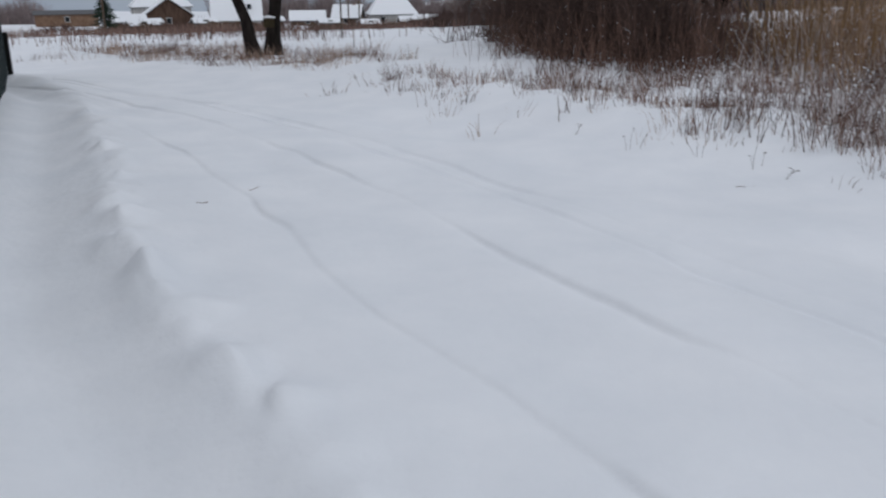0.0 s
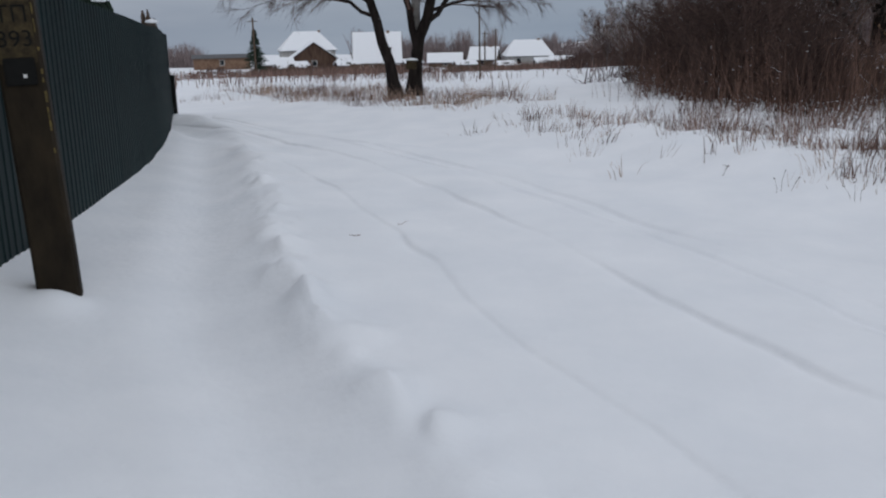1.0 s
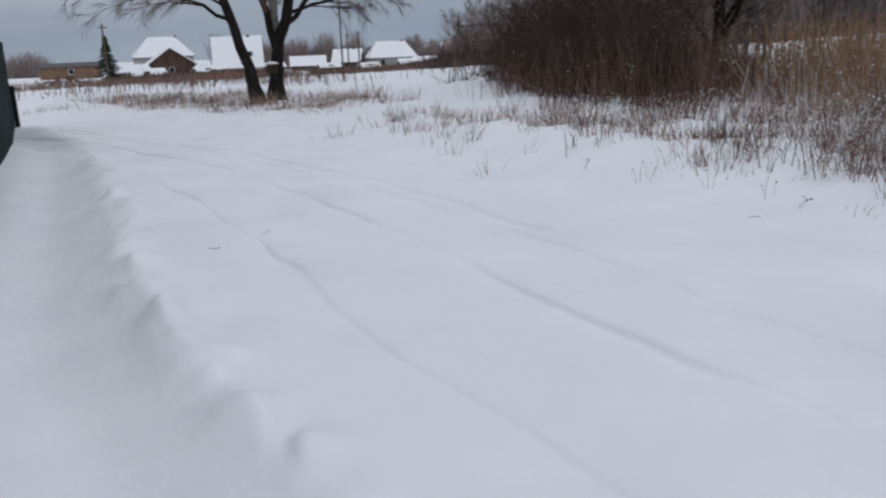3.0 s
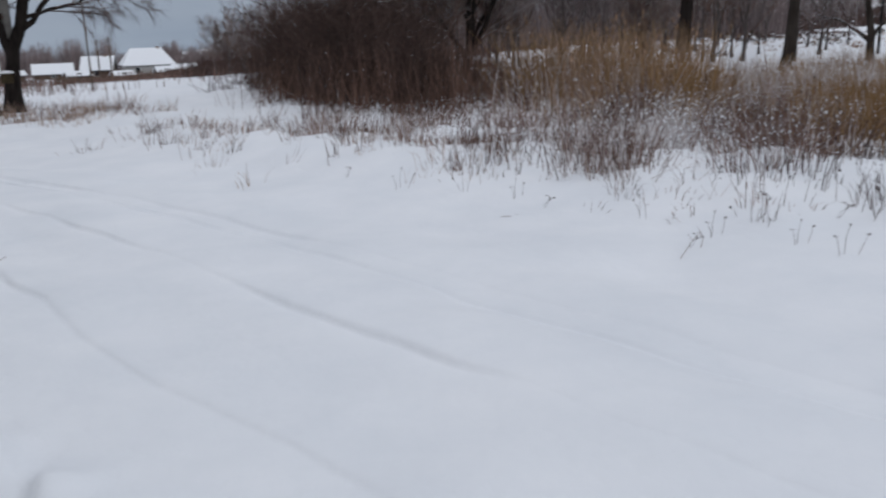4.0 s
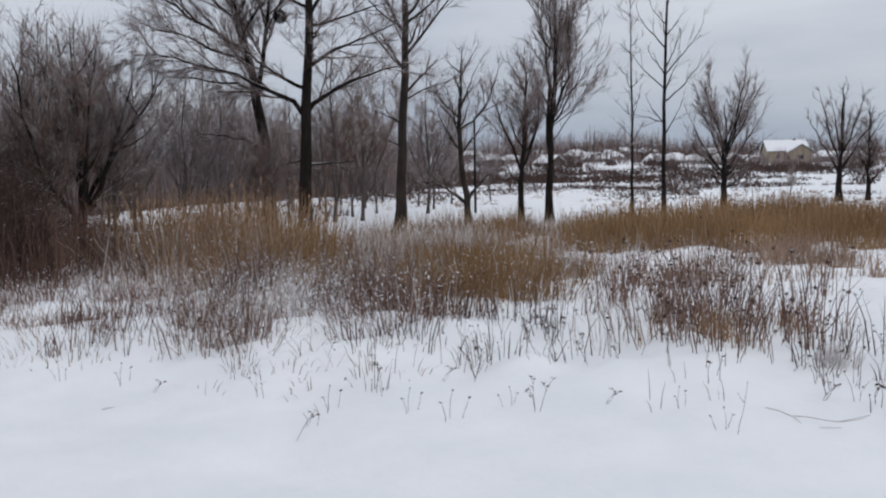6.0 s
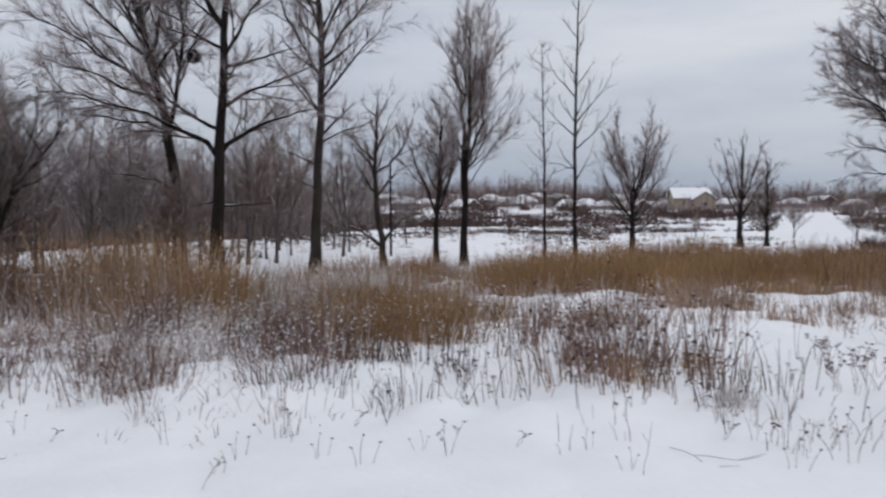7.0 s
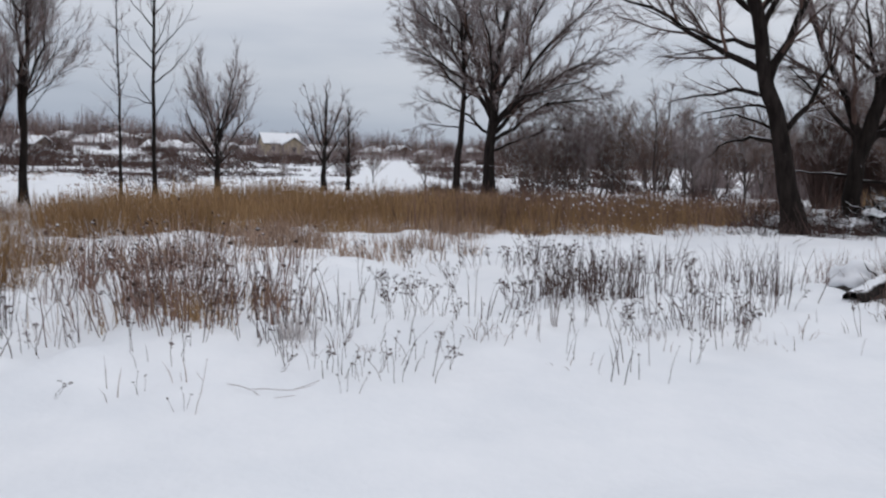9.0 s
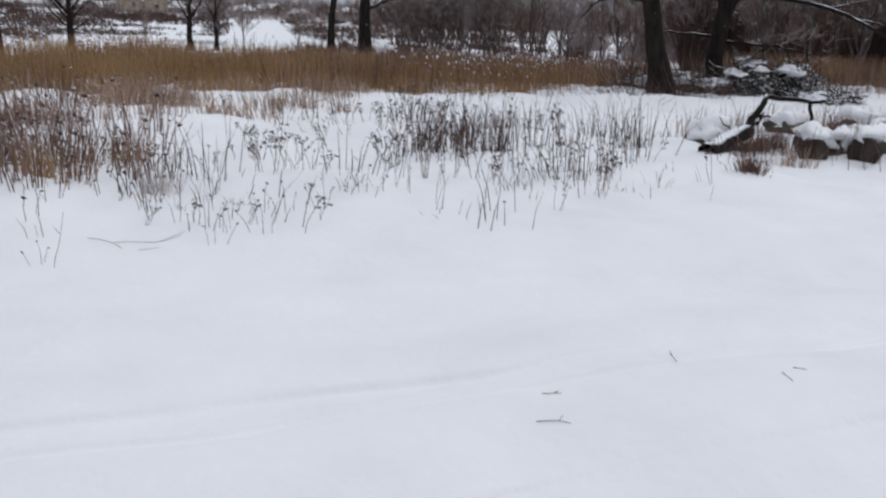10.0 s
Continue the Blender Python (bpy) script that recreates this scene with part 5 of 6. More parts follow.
xy, fan, tall = tufts(FRINGE, 50, 8, 87, 0.09, 0.4, 0.5, 0.5, 0.45)
stuff("frosted_grass", blades("stalks", xy, 0.04 * tall, 0.26 * tall, 0.004, 0.25, FROSTED, 88, plain=True, lean=fan)[0], "snow-coated grass along the field edge", "grass")
xy, fan, tall = tufts(FRINGE, 130, 9, 41, 0.09, 0.4, 0.5, 0.5, 0.4)
me, tips = blades("weeds", xy, 0.05 * tall, 0.34 * tall, 0.0038, 0.2, WEED, 42, lean=fan)
stuff("fringe_weeds", me, "sparse brown weeds along the snowy field edge", "weeds")
VERGE = [(-7, 25.5), (-3.4, 21.4), (-1.6, 19.4), (0.2, 18.4), (1.8, 19.2), (1.9, 22.5), (-1, 25), (-6, 29)]
xy, fan, tall = tufts(VERGE, 150, 13, 43, 0.18, 0.5, 0.5, 0.9, 0.6)
me, tips = blades("grass", xy, 0.06 * tall, 0.44 * tall, 0.0045, 0.3, WEED_PALE, 44, lean=fan)
stuff("verge_grass", me, "pale dry grass round the roadside trees", "grass")
xy, fan, tall = tufts(VERGE, 150, 17, 45, 0.24, 0.6, 0.5, 0.9, 0.6)
me, tips = blades("weeds", xy, 0.06 * tall, 0.40 * tall, 0.0045, 0.3, WEED, 46, lean=fan)
stuff("verge_weeds", me, "brown dry weeds round the roadside trees", "weeds")
BEYOND = [(-22, 62), (-8, 34), (1, 30), (6, 36), (6, 60), (-10, 75)]
me, tips = blades("grass", scatter(BEYOND, 4000, 47, 0.55, 3.0, 2.0), 0.2, 0.6, 0.013, 0.3, WEED, 48)
stuff("far_grass", me, "patches of dry weeds on the snowfield before the village", "grass")
CLUMP = [(6.3, 3.7), (6.5, 3.0), (7.0, 2.6), (8.3, 2.5), (10.2, 3.3), (10.8, 5.0), (9.4, 5.6), (7.7, 5.0)]
xy, fan, tall = tufts(CLUMP, 70, 12, 49, 0.12, 0.30, 0.4, 0.5, 0.3)
me, tips = blades("weeds", xy, 0.14 * tall, 0.80 * tall, 0.0050, 0.12, WEED, 50, lean=fan)
frost, fan2, tall2 = tufts(CLUMP, 34, 8, 85, 0.12, 0.34, 0.4, 0.5, 0.35)
stuff("frosted_weeds", blades("stalks", frost, 0.1 * tall2, 0.6 * tall2, 0.004, 0.16, FROSTED, 86, plain=True, lean=fan2)[0], "weeds of the clump coated with snow", "weeds")
stuff("weed_clump", me, "dense clump of upright rust-brown weeds in the field", "weeds")
stuff("weed_heads", lumps("heads", tips[::2], 0.009, 0.030, HEAD, 51), "dark seed heads of the clump", "weeds")
me, tips = blades("grass", scatter([(6.5, 3.1), (7.0, 2.7), (8.2, 2.6), (8.4, 3.3), (6.8, 3.9)], 300, 52, 0.35, 0.4, 0.2), 0.06, 0.34, 0.0035, 0.3, REED, 53)
stuff("low_grass", me, "rusty low grass at the foot of the clump", "grass")
BACK = [(8.5, 6.6), (11, 5.2), (15.6, 6.2), (16.2, 4.2), (17.2, 1.6), (15, 1.4), (11, 3.6)]
xy, fan, tall = tufts(BACK, 260, 15, 54, 0.14, 0.4, 0.5, 0.8, 0.5)
me, tips = blades("grass", xy, 0.08 * tall, 0.46 * tall, 0.005, 0.18, WEED_PALE, 55, lean=fan)
NEAR_REEDS = [(12.6, 7.6), (15.0, 6.4), (15.9, 4.2), (17.2, 1.2), (18.6, -2.2), (19.8, -2.4), (18.4, 2.0), (16.9, 5.2), (15.4, 7.6)]
xy, fan, tall = tufts(NEAR_REEDS, 170, 18, 91, 0.2, 0.45, 0.4, 0.8, 0.4)
stuff("low_grass", blades("grass", xy, 0.08 * tall, 0.5 * tall, 0.0055, 0.25, REED, 92, plain=True, lean=fan)[0], "low pale golden grass in front of the reeds", "grass")
stuff("field_grass", me, "sparse pale dry grass before the reeds", "grass")
xy, fan, tall = tufts(region_field, 62, 8, 59, 0.11, 0.34, 0.52, 0.9, 0.35)
me, tips = blades("weeds", xy, 0.08 * tall, 0.60 * tall, 0.0038, 0.12, WEED_DARK, 60, lean=fan)
stuff("field_weeds", me, "thin upright dry weeds across the snowy field", "weeds")
stuff("weed_heads", lumps("heads", tips[::3], 0.007, 0.018, HEAD, 61), "dark seed heads in the field", "weeds")


DARK = [(9.2, 0.3), (9.4, -0.45), (10.2, -0.9), (10.8, -0.5), (10.2, 0.25)]
xy, fan, tall = tufts(DARK, 40, 10, 95, 0.11, 0.25, 0.3, 0.6, 0.15)
me, tips = blades("weeds", xy, 0.12 * tall, 0.56 * tall, 0.0048, 0.1, SCRUB, 96, lean=fan)
stuff("dark_weeds", me, "dense dark upright weeds in the snowy field", "weeds")
stuff("weed_heads", lumps("heads", tips[::2], 0.008, 0.022, HEAD, 97), "dark seed heads of the weeds", "weeds")
FRONT = [(5.6, 1.6), (5.8, 0.9), (6.0, 0.3), (6.4, -0.4), (7.2, -1.2), (8.2, -2.3), (9.0, -2.4), (8.3, -0.8), (7.7, 0.5), (7.0, 1.8), (6.2, 2.2)]
xy, fan, tall = tufts(FRONT, 30, 3, 105, 0.09, 0.3, 0.4, 0.6, 0.12)
me, tips = blades("weeds", xy, 0.10 * tall, 0.46 * tall, 0.0032, 0.14, WEED_DARK, 106, lean=fan)
stuff("front_weeds", me, "scattered thin dry weeds at the front of the field", "weeds")
stuff("weed_heads", lumps("heads", tips[::3], 0.007, 0.018, HEAD, 107), "dark seed heads at the front of the field", "weeds")
SPARSE = [(6.4, 6.3), (6.7, 5.6), (6.5, 4.6), (5.3, 3.6), (4.6, 3.6), (4.3, 4.3), (5.0, 5.6)]
xy, fan, tall = tufts(SPARSE, 34, 5, 133, 0.10, 0.36, 0.45, 0.5, 0.2)
me, tips = blades("weeds", xy, 0.05 * tall, 0.34 * tall, 0.0030, 0.18, WEED_DARK, 134, lean=fan)
stuff("front_weeds", me, "thin dark weeds before the brown grass", "weeds")
stuff("weed_heads", lumps("heads", tips[::3], 0.006, 0.016, HEAD, 135), "dark seed heads before the brown grass", "weeds")
BORDER = [(3.1, 7.6), (3.6, 5.6), (4.4, 4.6), (4.9, 3.4), (5.9, 2.4), (6.5, 0.8), (7.2, -0.8), (8.4, -3.0), (9.4, -4.0), (9.6, -3.0), (8.0, -0.4), (7.2, 1.6), (6.2, 3.2), (5.2, 4.6), (4.4, 6.0)]
xy, fan, tall = tufts(BORDER, 70, 5, 78, 0.05, 0.5, 0.5, 0.5, 0.25)
me, tips = blades("grass", xy, 0.04 * tall, 0.22 * tall, 0.0028, 0.3, WEED, 79, lean=fan)
stuff("border_grass", me, "sparse bent dry grass at the edge of the field", "grass")


# ---- single dry weeds near the road ----
def weed(seed, tall, stems, heads, curved=0.1):
    rng = random.Random(seed)
    w = thing("dry_weed", 0, 0, 0, "dry weed with dark seed heads standing in snow", "weed", group="dry weeds")
    for s in range(stems):
        tb, hd = Tubes(), []
        h = tall * rng.uniform(0.6, 1.05)
        pts = limb(rng, Vector((rng.gauss(0, .05), rng.gauss(0, .05), -0.03)), turned(rng, Vector((0, 0, 1)), rng.uniform(2, 28)), h, curved, -0.01, 6)
        tb.add(pts, [0.0030, 0.0029, 0.0027, 0.0025, 0.0022, 0.0019, 0.0015], 4)
        ends = [pts[-1]]
        for i in range(heads):
            p, d = along(pts, rng.uniform(0.5, 0.95))
            q = limb(rng, p, turned(rng, d, rng.uniform(25, 50)), h * rng.uniform(0.1, 0.24), 0.1, 0.08, 3)
            tb.add(q, [0.0022, 0.002, 0.0018, 0.0014], 3)
            ends.append(q[-1])
        stem = part("stem", tb.mesh("stem", WEED_DARK, False), WEED_DARK, w)
        arr = []
        for e in ends:
            for _ in range(5):
                arr.append((e.x + rng.gauss(0, .012), e.y + rng.gauss(0, .012), e.z + rng.gauss(0, .006)))
        tagged(part("seed_head", lumps("seed_head", np.array(arr), 0.005, 0.012, HEAD, seed * 31 + s, 1.0), HEAD, stem, "dark dry seed head"), kind="stuff")
    return w


kinds = [weed(300, 0.62, 2, 3), weed(301, 0.5, 3, 2), weed(302, 0.75, 2, 4), weed(303, 0.42, 2, 1, 0.2), weed(304, 0.34, 3, 0, 0.15), weed(305, 0.55, 1, 5), weed(306, 0.6, 3, 4, 0.16)]
spots = [(5.3, 2.6, 4), (5.0, 3.0, 3), (4.6, 3.5, 4), (4.3, 4.4, 0), (4.7, 4.2, 3), (5.2, 4.3, 1), (5.7, 3.6, 5), (6.0, 4.4, 6), (5.6, 5.0, 2), (4.6, 5.3, 5), (6.2, 2.6, 0), (6.5, 2.2, 4),
         (6.9, 1.7, 1), (7.2, 1.3, 0), (7.4, 0.9, 3), (6.9, 0.5, 4), (7.6, 0.3, 1), (7.4, -0.6, 5), (8.0, -1.1, 2), (7.6, -1.4, 6), (8.8, -1.9, 1), (8.3, -2.6, 0), (9.3, -2.9, 4),
         (3.4, 6.0, 3), (3.1, 6.9, 4), (3.8, 5.2, 4), (2.4, 8.2, 3), (2.7, 7.4, 4), (3.9, 4.5, 4), (8.9, -3.4, 3), (5.9, 1.9, 3), (6.4, 1.2, 4), (5.67, 1.34, 4), (6.1, 0.86, 5), (5.04, 2.2, 4), (6.95, -1.0, 1),
         (7.6, -1.44, 6), (4.14, 3.97, 4), (4.63, 3.3, 1), (4.2, 3.65, 4), (3.56, 4.38, 3), (4.11, 6.43, 4), (3.37, 6.38, 4), (5.98, 1.36, 4), (6.15, 1.27, 3), (5.98, 1.13, 4), (6.49, 1.07, 4), (6.6, 0.94, 3), (6.64, 0.82, 4), (6.36, 0.79, 3), (7.3, 0.44, 3), (7.75, -0.17, 0), (8.2, -0.81, 2), (7.8, -0.9, 4), (5.9, 3.4, 3), (5.85, 2.95, 0), (5.82, 2.6, 4), (6.0, 1.5, 4), (6.1, 1.62, 3), (6.3, 2.0, 4)]
rng = random.Random(91)
spots += [(x, y, rng.randrange(7)) for x, y in scatter(region_field, 120, 92, 0.55, 0.8)]
used = set()
for x, y, k in spots:
    m = pose(x, y, ground_z(x, y), 0, 0, rng.uniform(0, 360))
    if k in used:
        o = copy_thing(kinds[k], m)
    else:
        used.add(k)
        o = kinds[k]
        o.matrix_world = m
    s = rng.uniform(0.75, 1.1) * (0.62 if x < 5.8 else 0.85)
    o.scale = (s, s, s)


def twig_on_snow(x, y, length, yaw, seed, rise=0.02):
    rng = random.Random(seed)
    t = thing("fallen_twig", x, y, ground_z(x, y) + 0.008, "thin dark twig lying on the snow", "twig", rz=yaw)
    tb = Tubes()
    pts = limb(rng, Vector((0, 0, 0)), Vector((1, 0, rise)), length, 0.12, 0.0, 5)
    tb.add(pts, [0.0019, 0.0019, 0.0018, 0.0016, 0.0014, 0.0012], 4)
    p, d = along(pts, 0.6)
    tb.add(limb(rng, p, Vector((0.8, 0.5, 0.15)), length * 0.3, 0.1, 0, 2), [0.0018, 0.0015, 0.0012], 3)
    part("stick", tb.mesh("stick", WEED, False), WEED, t)


for k, (x, y, ln, yaw, rise) in enumerate(((5.60, 2.15, 0.66, -127, 0.03), (5.53, 1.95, 0.50, -104, 0.04), (4.98, 2.08, 0.42, 20, 0.75), (-0.68, 6.15, 0.10, 10, 0), (-1.0, 5.75, 0.10, -30, 0), (2.95, 5.9, 0.22, 0, 0.05), (3.6, 4.3, 0.3, 40, 0.3), (3.35, 4.2, 0.3, 35, 0.3),
                                           (3.32, -0.50, 0.14, -75, 0), (3.7, -1.6, 0.08, 20, 0), (3.85, -1.72, 0.06, 60, 0), (3.6, -0.55, 0.09, -80, 0), (4.0, -1.2, 0.07, 10, 0))):
    twig_on_snow(x, y, ln, yaw, 400 + k, rise)


# ---- brush heap, fallen wood and rubble by the old trees ----
def brush_heap(az, r, wide, deep, tall, many, caps, seed, label):
    """A heap of cut branches: wide across the line of sight, deep along it."""
    x, y = place(az, r)
    b = thing("brush_heap", x, y, ground_z(x, y), label, "brush heap", group="brush heaps")
    rng = random.Random(seed)
    right, away = swing(az, 0, 0), swing(az, 90, 0)
    tb = Tubes()
    for _ in range(many):
        a, u = rng.uniform(0, 6.283), rng.random() ** 0.6
        p = right * (math.cos(a) * wide * u) + away * (math.sin(a) * deep * u) + Vector((0, 0, tall * math.sqrt(1 - 0.85 * u * u) * rng.uniform(0.02, 0.9)))
        d = Vector((rng.gauss(0, 1), rng.gauss(0, 1), rng.gauss(0.1, 0.5)))
        q = rng.uniform(0.005, 0.017)
        tb.add(limb(rng, p, d, rng.uniform(0.2, 0.6), 0.2, 0.0, 3), [q, q * .9, q * .7, q * .4], 4)
    tagged(part("brushwood", tb.mesh("brushwood", BARK), BARK, b), kind="stuff")
    for k in range(caps):
        a, u = rng.uniform(0, 6.283), rng.random() ** 0.5 * 0.85
        z = tall * math.sqrt(1 - 0.85 * u * u) * (0.92 if k < 2 else rng.uniform(0.55, 0.95))
        s = rng.uniform(0.09, 0.20) * (1.5 if k == 0 else 1)
        o = part("snow_cap", blob(s, s * rng.uniform(0.6, 1.1), s * 0.38, seed + k, 3, 1.2), SNOW_LUMP, b, "cap of snow", True)
        o.location = right * (math.cos(a) * wide * u) - away * abs(math.sin(a) * deep * u) + Vector((0, 0, z - 0.04))
    rs = np.random.RandomState(seed)
    n = many // 3
    a, u = 6.283 * rs.rand(n), np.sqrt(rs.rand(n))
    across, along_sight, up = np.cos(a) * wide * u, np.sin(a) * deep * u, tall * np.sqrt(1 - 0.85 * u * u) * (0.2 + 0.8 * rs.rand(n))
    fl = np.stack([across * right.x + along_sight * away.x, across * right.y + along_sight * away.y, up], 1)
    tagged(part("snow_flecks", lumps("snow_flecks", fl, 0.008, 0.05, SNOW_LUMP, seed, 0.5), SNOW_LUMP, b, "flecks of snow"), kind="stuff")


brush_heap(108.6, 21.8, 0.62, 0.7, 0.98, 620, 6, 70, "heap of cut branches with a cap of snow beneath old trees")
brush_heap(111.1, 22.6, 0.72, 0.7, 0.92, 620, 5, 90, "dark brushwood heap dusted with snow beside another heap")
brush_heap(105.2, 21.4, 0.75, 0.5, 0.42, 320, 6, 110, "low snowy brushwood between two old tree trunks")
brush_heap(101.7, 21.9, 0.55, 0.5, 0.40, 200, 6, 130, "low snow-covered brushwood at the edge of the reeds")
brush_heap(113.4, 20.6, 0.7, 0.5, 0.22, 160, 3, 150, "scattered brushwood half buried in snow")


def fallen_branch(x, y, yaw, length, rad, seed, rise, label):
    rng = random.Random(seed)
    f = thing("fallen_branch", x, y, ground_z(x, y), label, "branch", rz=yaw)
    tb = Tubes()
    pts = limb(rng, Vector((0, 0, rad * 0.6)), Vector((1, 0, rise)), length, 0.05, 0.0, 7)
    tb.add(pts, [rad * (1 - 0.65 * k / 7) for k in range(8)], 8)
    part("stem", tb.mesh("stem", BARK), BARK, f)
    for k in range(4):
        p, d = along(pts, 0.35 + 0.18 * k)
        t2 = Tubes()
        q = limb(rng, p, turned(rng, d, rng.uniform(30, 65)), length * rng.uniform(0.25, 0.5), 0.1, 0.03, 4)
        t2.add(q, [rad * .4, rad * .34, rad * .26, rad * .2, rad * .1], 5)
        part("side_branch", t2.mesh("side_branch", BARK), BARK, f)


fallen_branch(20.6, -6.2, -50, 2.4, 0.08, 503, 0.05, "dead branch on the snow beneath a tree")
hx, hy = place(107.4, 23.2)
hang_limb = thing("broken_limb", hx, hy, 2.45, "broken snowy limb hanging out from an old tree", "branch")
lr = random.Random(55)
tip = Vector((*place(116, 21.5), 1.55)) - Vector((hx, hy, 2.45))
tb = Tubes()
line = [tip * (k / 8) + Vector((lr.gauss(0, .03), lr.gauss(0, .03), 0.25 * math.sin(k / 8 * 3.1) + lr.gauss(0, .03))) for k in range(9)]
tb.add(line, [0.075 - 0.006 * k for k in range(9)], 7)
part("stem", tb.mesh("stem", BARK), BARK, hang_limb)
for k, (a, lift) in enumerate(((0.3, 0.5), (0.45, 0.35), (0.62, 0.3), (0.8, 0.1))):
    p, d = along(line, a)
    tb = Tubes()
    tb.add(limb(lr, p, d + Vector((0.2, 0.2 - 0.3 * k, lift)), 1.1 - 0.15 * k, 0.1, 0.02, 4), [0.03, 0.026, 0.022, 0.016, 0.01], 5)
    part("side_branch", tb.mesh("side_branch", BARK), BARK, hang_limb)
def between(points, radii, sides, lr, jitter):
    """A crooked stem through the given corners."""
    pts, rr = [], []
    for k in range(len(points) - 1):
        a, b = Vector(points[k]), Vector(points[k + 1])
        for m in range(4):
            pts.append(a.lerp(b, m / 4) + Vector((lr.gauss(0, jitter), lr.gauss(0, jitter), lr.gauss(0, jitter))))
            rr.append(radii[k] + (radii[k + 1] - radii[k]) * m / 4)
    pts.append(Vector(points[-1]))
    rr.append(radii[-1])
    tb = Tubes()
    tb.add(pts, rr, sides)
    return tb


dead = thing("fallen_branch", 9.97, -3.0, 0.12, "dark forked dead branch rising from snow beside logs", "branch")
part("stem", between(((0, 0, 0.03), (0.73, -0.68, 0.20), (0.76, -0.72, 0.24), (0.95, -0.96, 0.62)), (0.105, 0.09, 0.048, 0.032), 8, lr, 0.014).mesh("stem", BARK), BARK, dead)
part("side_branch", between(((0.95, -0.96, 0.60), (0.86, -1.47, 0.58), (0.77, -1.70, 0.56)), (0.032, 0.026, 0.012), 6, lr, 0.012).mesh("side_branch", BARK), BARK, dead)
part("side_branch", between(((0.86, -1.45, 0.57), (0.76, -1.46, 0.20)), (0.026, 0.022), 6, lr, 0.008).mesh("side_branch", BARK), BARK, dead)
part("side_branch", between(((0.80, -0.78, 0.30), (1.3, -1.0, 0.34), (1.7, -1.3, 0.30)), (0.03, 0.022, 0.012), 6, lr, 0.02).mesh("side_branch", BARK), BARK, dead)
part("side_branch", between(((0.5, -0.5, 0.12), (0.75, -0.35, 0.36)), (0.016, 0.007), 5, lr, 0.015).mesh("side_branch", BARK), BARK, dead)


def snowy_log(x, y, z, rad, length, yaw, tip_down, seed):
    """A cut log with its end face, lying under a cap of snow."""
    g = thing("cut_log", x, y, z, "dark cut log with snow piled on top, lying in snow", "log", group="cut logs", rz=yaw)
    bm = bmesh.new()
    bmesh.ops.create_cone(bm, cap_ends=True, segments=18, radius1=rad, radius2=rad * 0.92, depth=length, matrix=Matrix.Translation((length / 2, 0, 0)) @ Matrix.Rotation(radians(90 + tip_down), 4, "Y"))
    bmesh.ops.bevel(bm, geom=list(bm.edges), offset=0.012, segments=1, affect="EDGES")
    bmesh.ops.subdivide_edges(bm, edges=list(bm.edges), cuts=1, use_grid_fill=True)
    for v in bm.verts:
        v.co += Vector((0.4, 1, 1)) * 0.10 * rad * noise.noise(v.co * 7 + Vector((seed, 0, 0)))
    part("trunk_piece", bm, BARK_PALE, g, "", True)
    c = part("snow_cap", blob(length * 0.5, rad * 1.05, rad * 0.75, 640 + seed, 3, 0.8), SNOW_LUMP, g, "rounded cap of snow", True)
    c.location = (length * 0.56, 0, rad * 0.78)


for k, (x, y, z, rad, length, yaw) in enumerate(((10.24, -4.33, 0.16, 0.17, 0.9, -16), (10.14, -4.85, 0.20, 0.18, 1.0, -34), (10.80, -5.30, 0.36, 0.16, 1.1, -55), (10.5, -5.15, 0.15, 0.16, 1.1, -10), (11.0, -5.9, 0.2, 0.18, 1.2, -40))):
    snowy_log(x, y, z, rad, length, yaw, -3, 5 + k)
for k, (x, y, s) in enumerate(((10.75, -4.80, 0.27), (11.0, -3.35, 0.26), (11.3, -3.72, 0.22), (11.95, -5.6, 0.34), (11.6, -6.2, 0.3), (12.2, -4.75, 0.26))):
    h = thing("rubble_lump", x, y, ground_z(x, y) + 0.03, "dirty lump of rubble under a cap of snow", "rubble", group="rubble under snow", rz=47 * k)
    part("lump", blob(s, s * 0.75, s * 0.8, 600 + k, 3, 0.6), STONE, h, "", True)
    c = part("snow_cap", blob(s * 0.95, s * 0.85, s * 0.7, 620 + k, 3, 0.8), SNOW_LUMP, h, "rounded cap of snow", True)
    c.location = (0.0, 0, s * 0.45)
for k, (x, y, n, rad, tall, mat) in enumerate(((11.15, -4.15, 330, 0.30, 0.26, WEED), (8.74, -3.11, 190, 0.11, 0.17, WEED), (6.60, 2.03, 90, 0.10, 0.20, FROSTED), (9.9, -4.0, 60, 0.15, 0.25, WEED_PALE))):
    rs = np.random.RandomState(760 + k)
    off = rs.randn(n, 2) * rad * 0.6
    stuff("weed_tuft", blades("weeds", np.array((x, y)) + off, tall * 0.4, tall * 1.2, 0.0035, 0.2, mat, 770 + k, lean=off / rad * 0.3)[0], "dense low tuft of reddish brown weeds in snow", "weeds")
HEAPSIDE = [(10.4, -3.6), (10.3, -5.6), (11.0, -6.6), (12.8, -5.8), (13, -4.2), (11.8, -3.4)]
me, tips = blades("weeds", scatter(HEAPSIDE, 1200, 80, 0.45, 0.5, 0.3), 0.1, 0.5, 0.004, 0.4, WEED, 81)
xy, fan, tall = tufts([(18.0, -3.6), (18.6, -5.8), (21.4, -7.0), (22.6, -5.6), (20.4, -3.6)], 80, 13, 98, 0.18, 0.5, 0.3, 0.8, 0.3)
stuff("tree_foot_brush", blades("brush", xy, 0.15 * tall, 0.85 * tall, 0.007, 0.3, SCRUB, 99, plain=True, lean=fan)[0], "dark dry brush round the feet of old trees", "weeds")
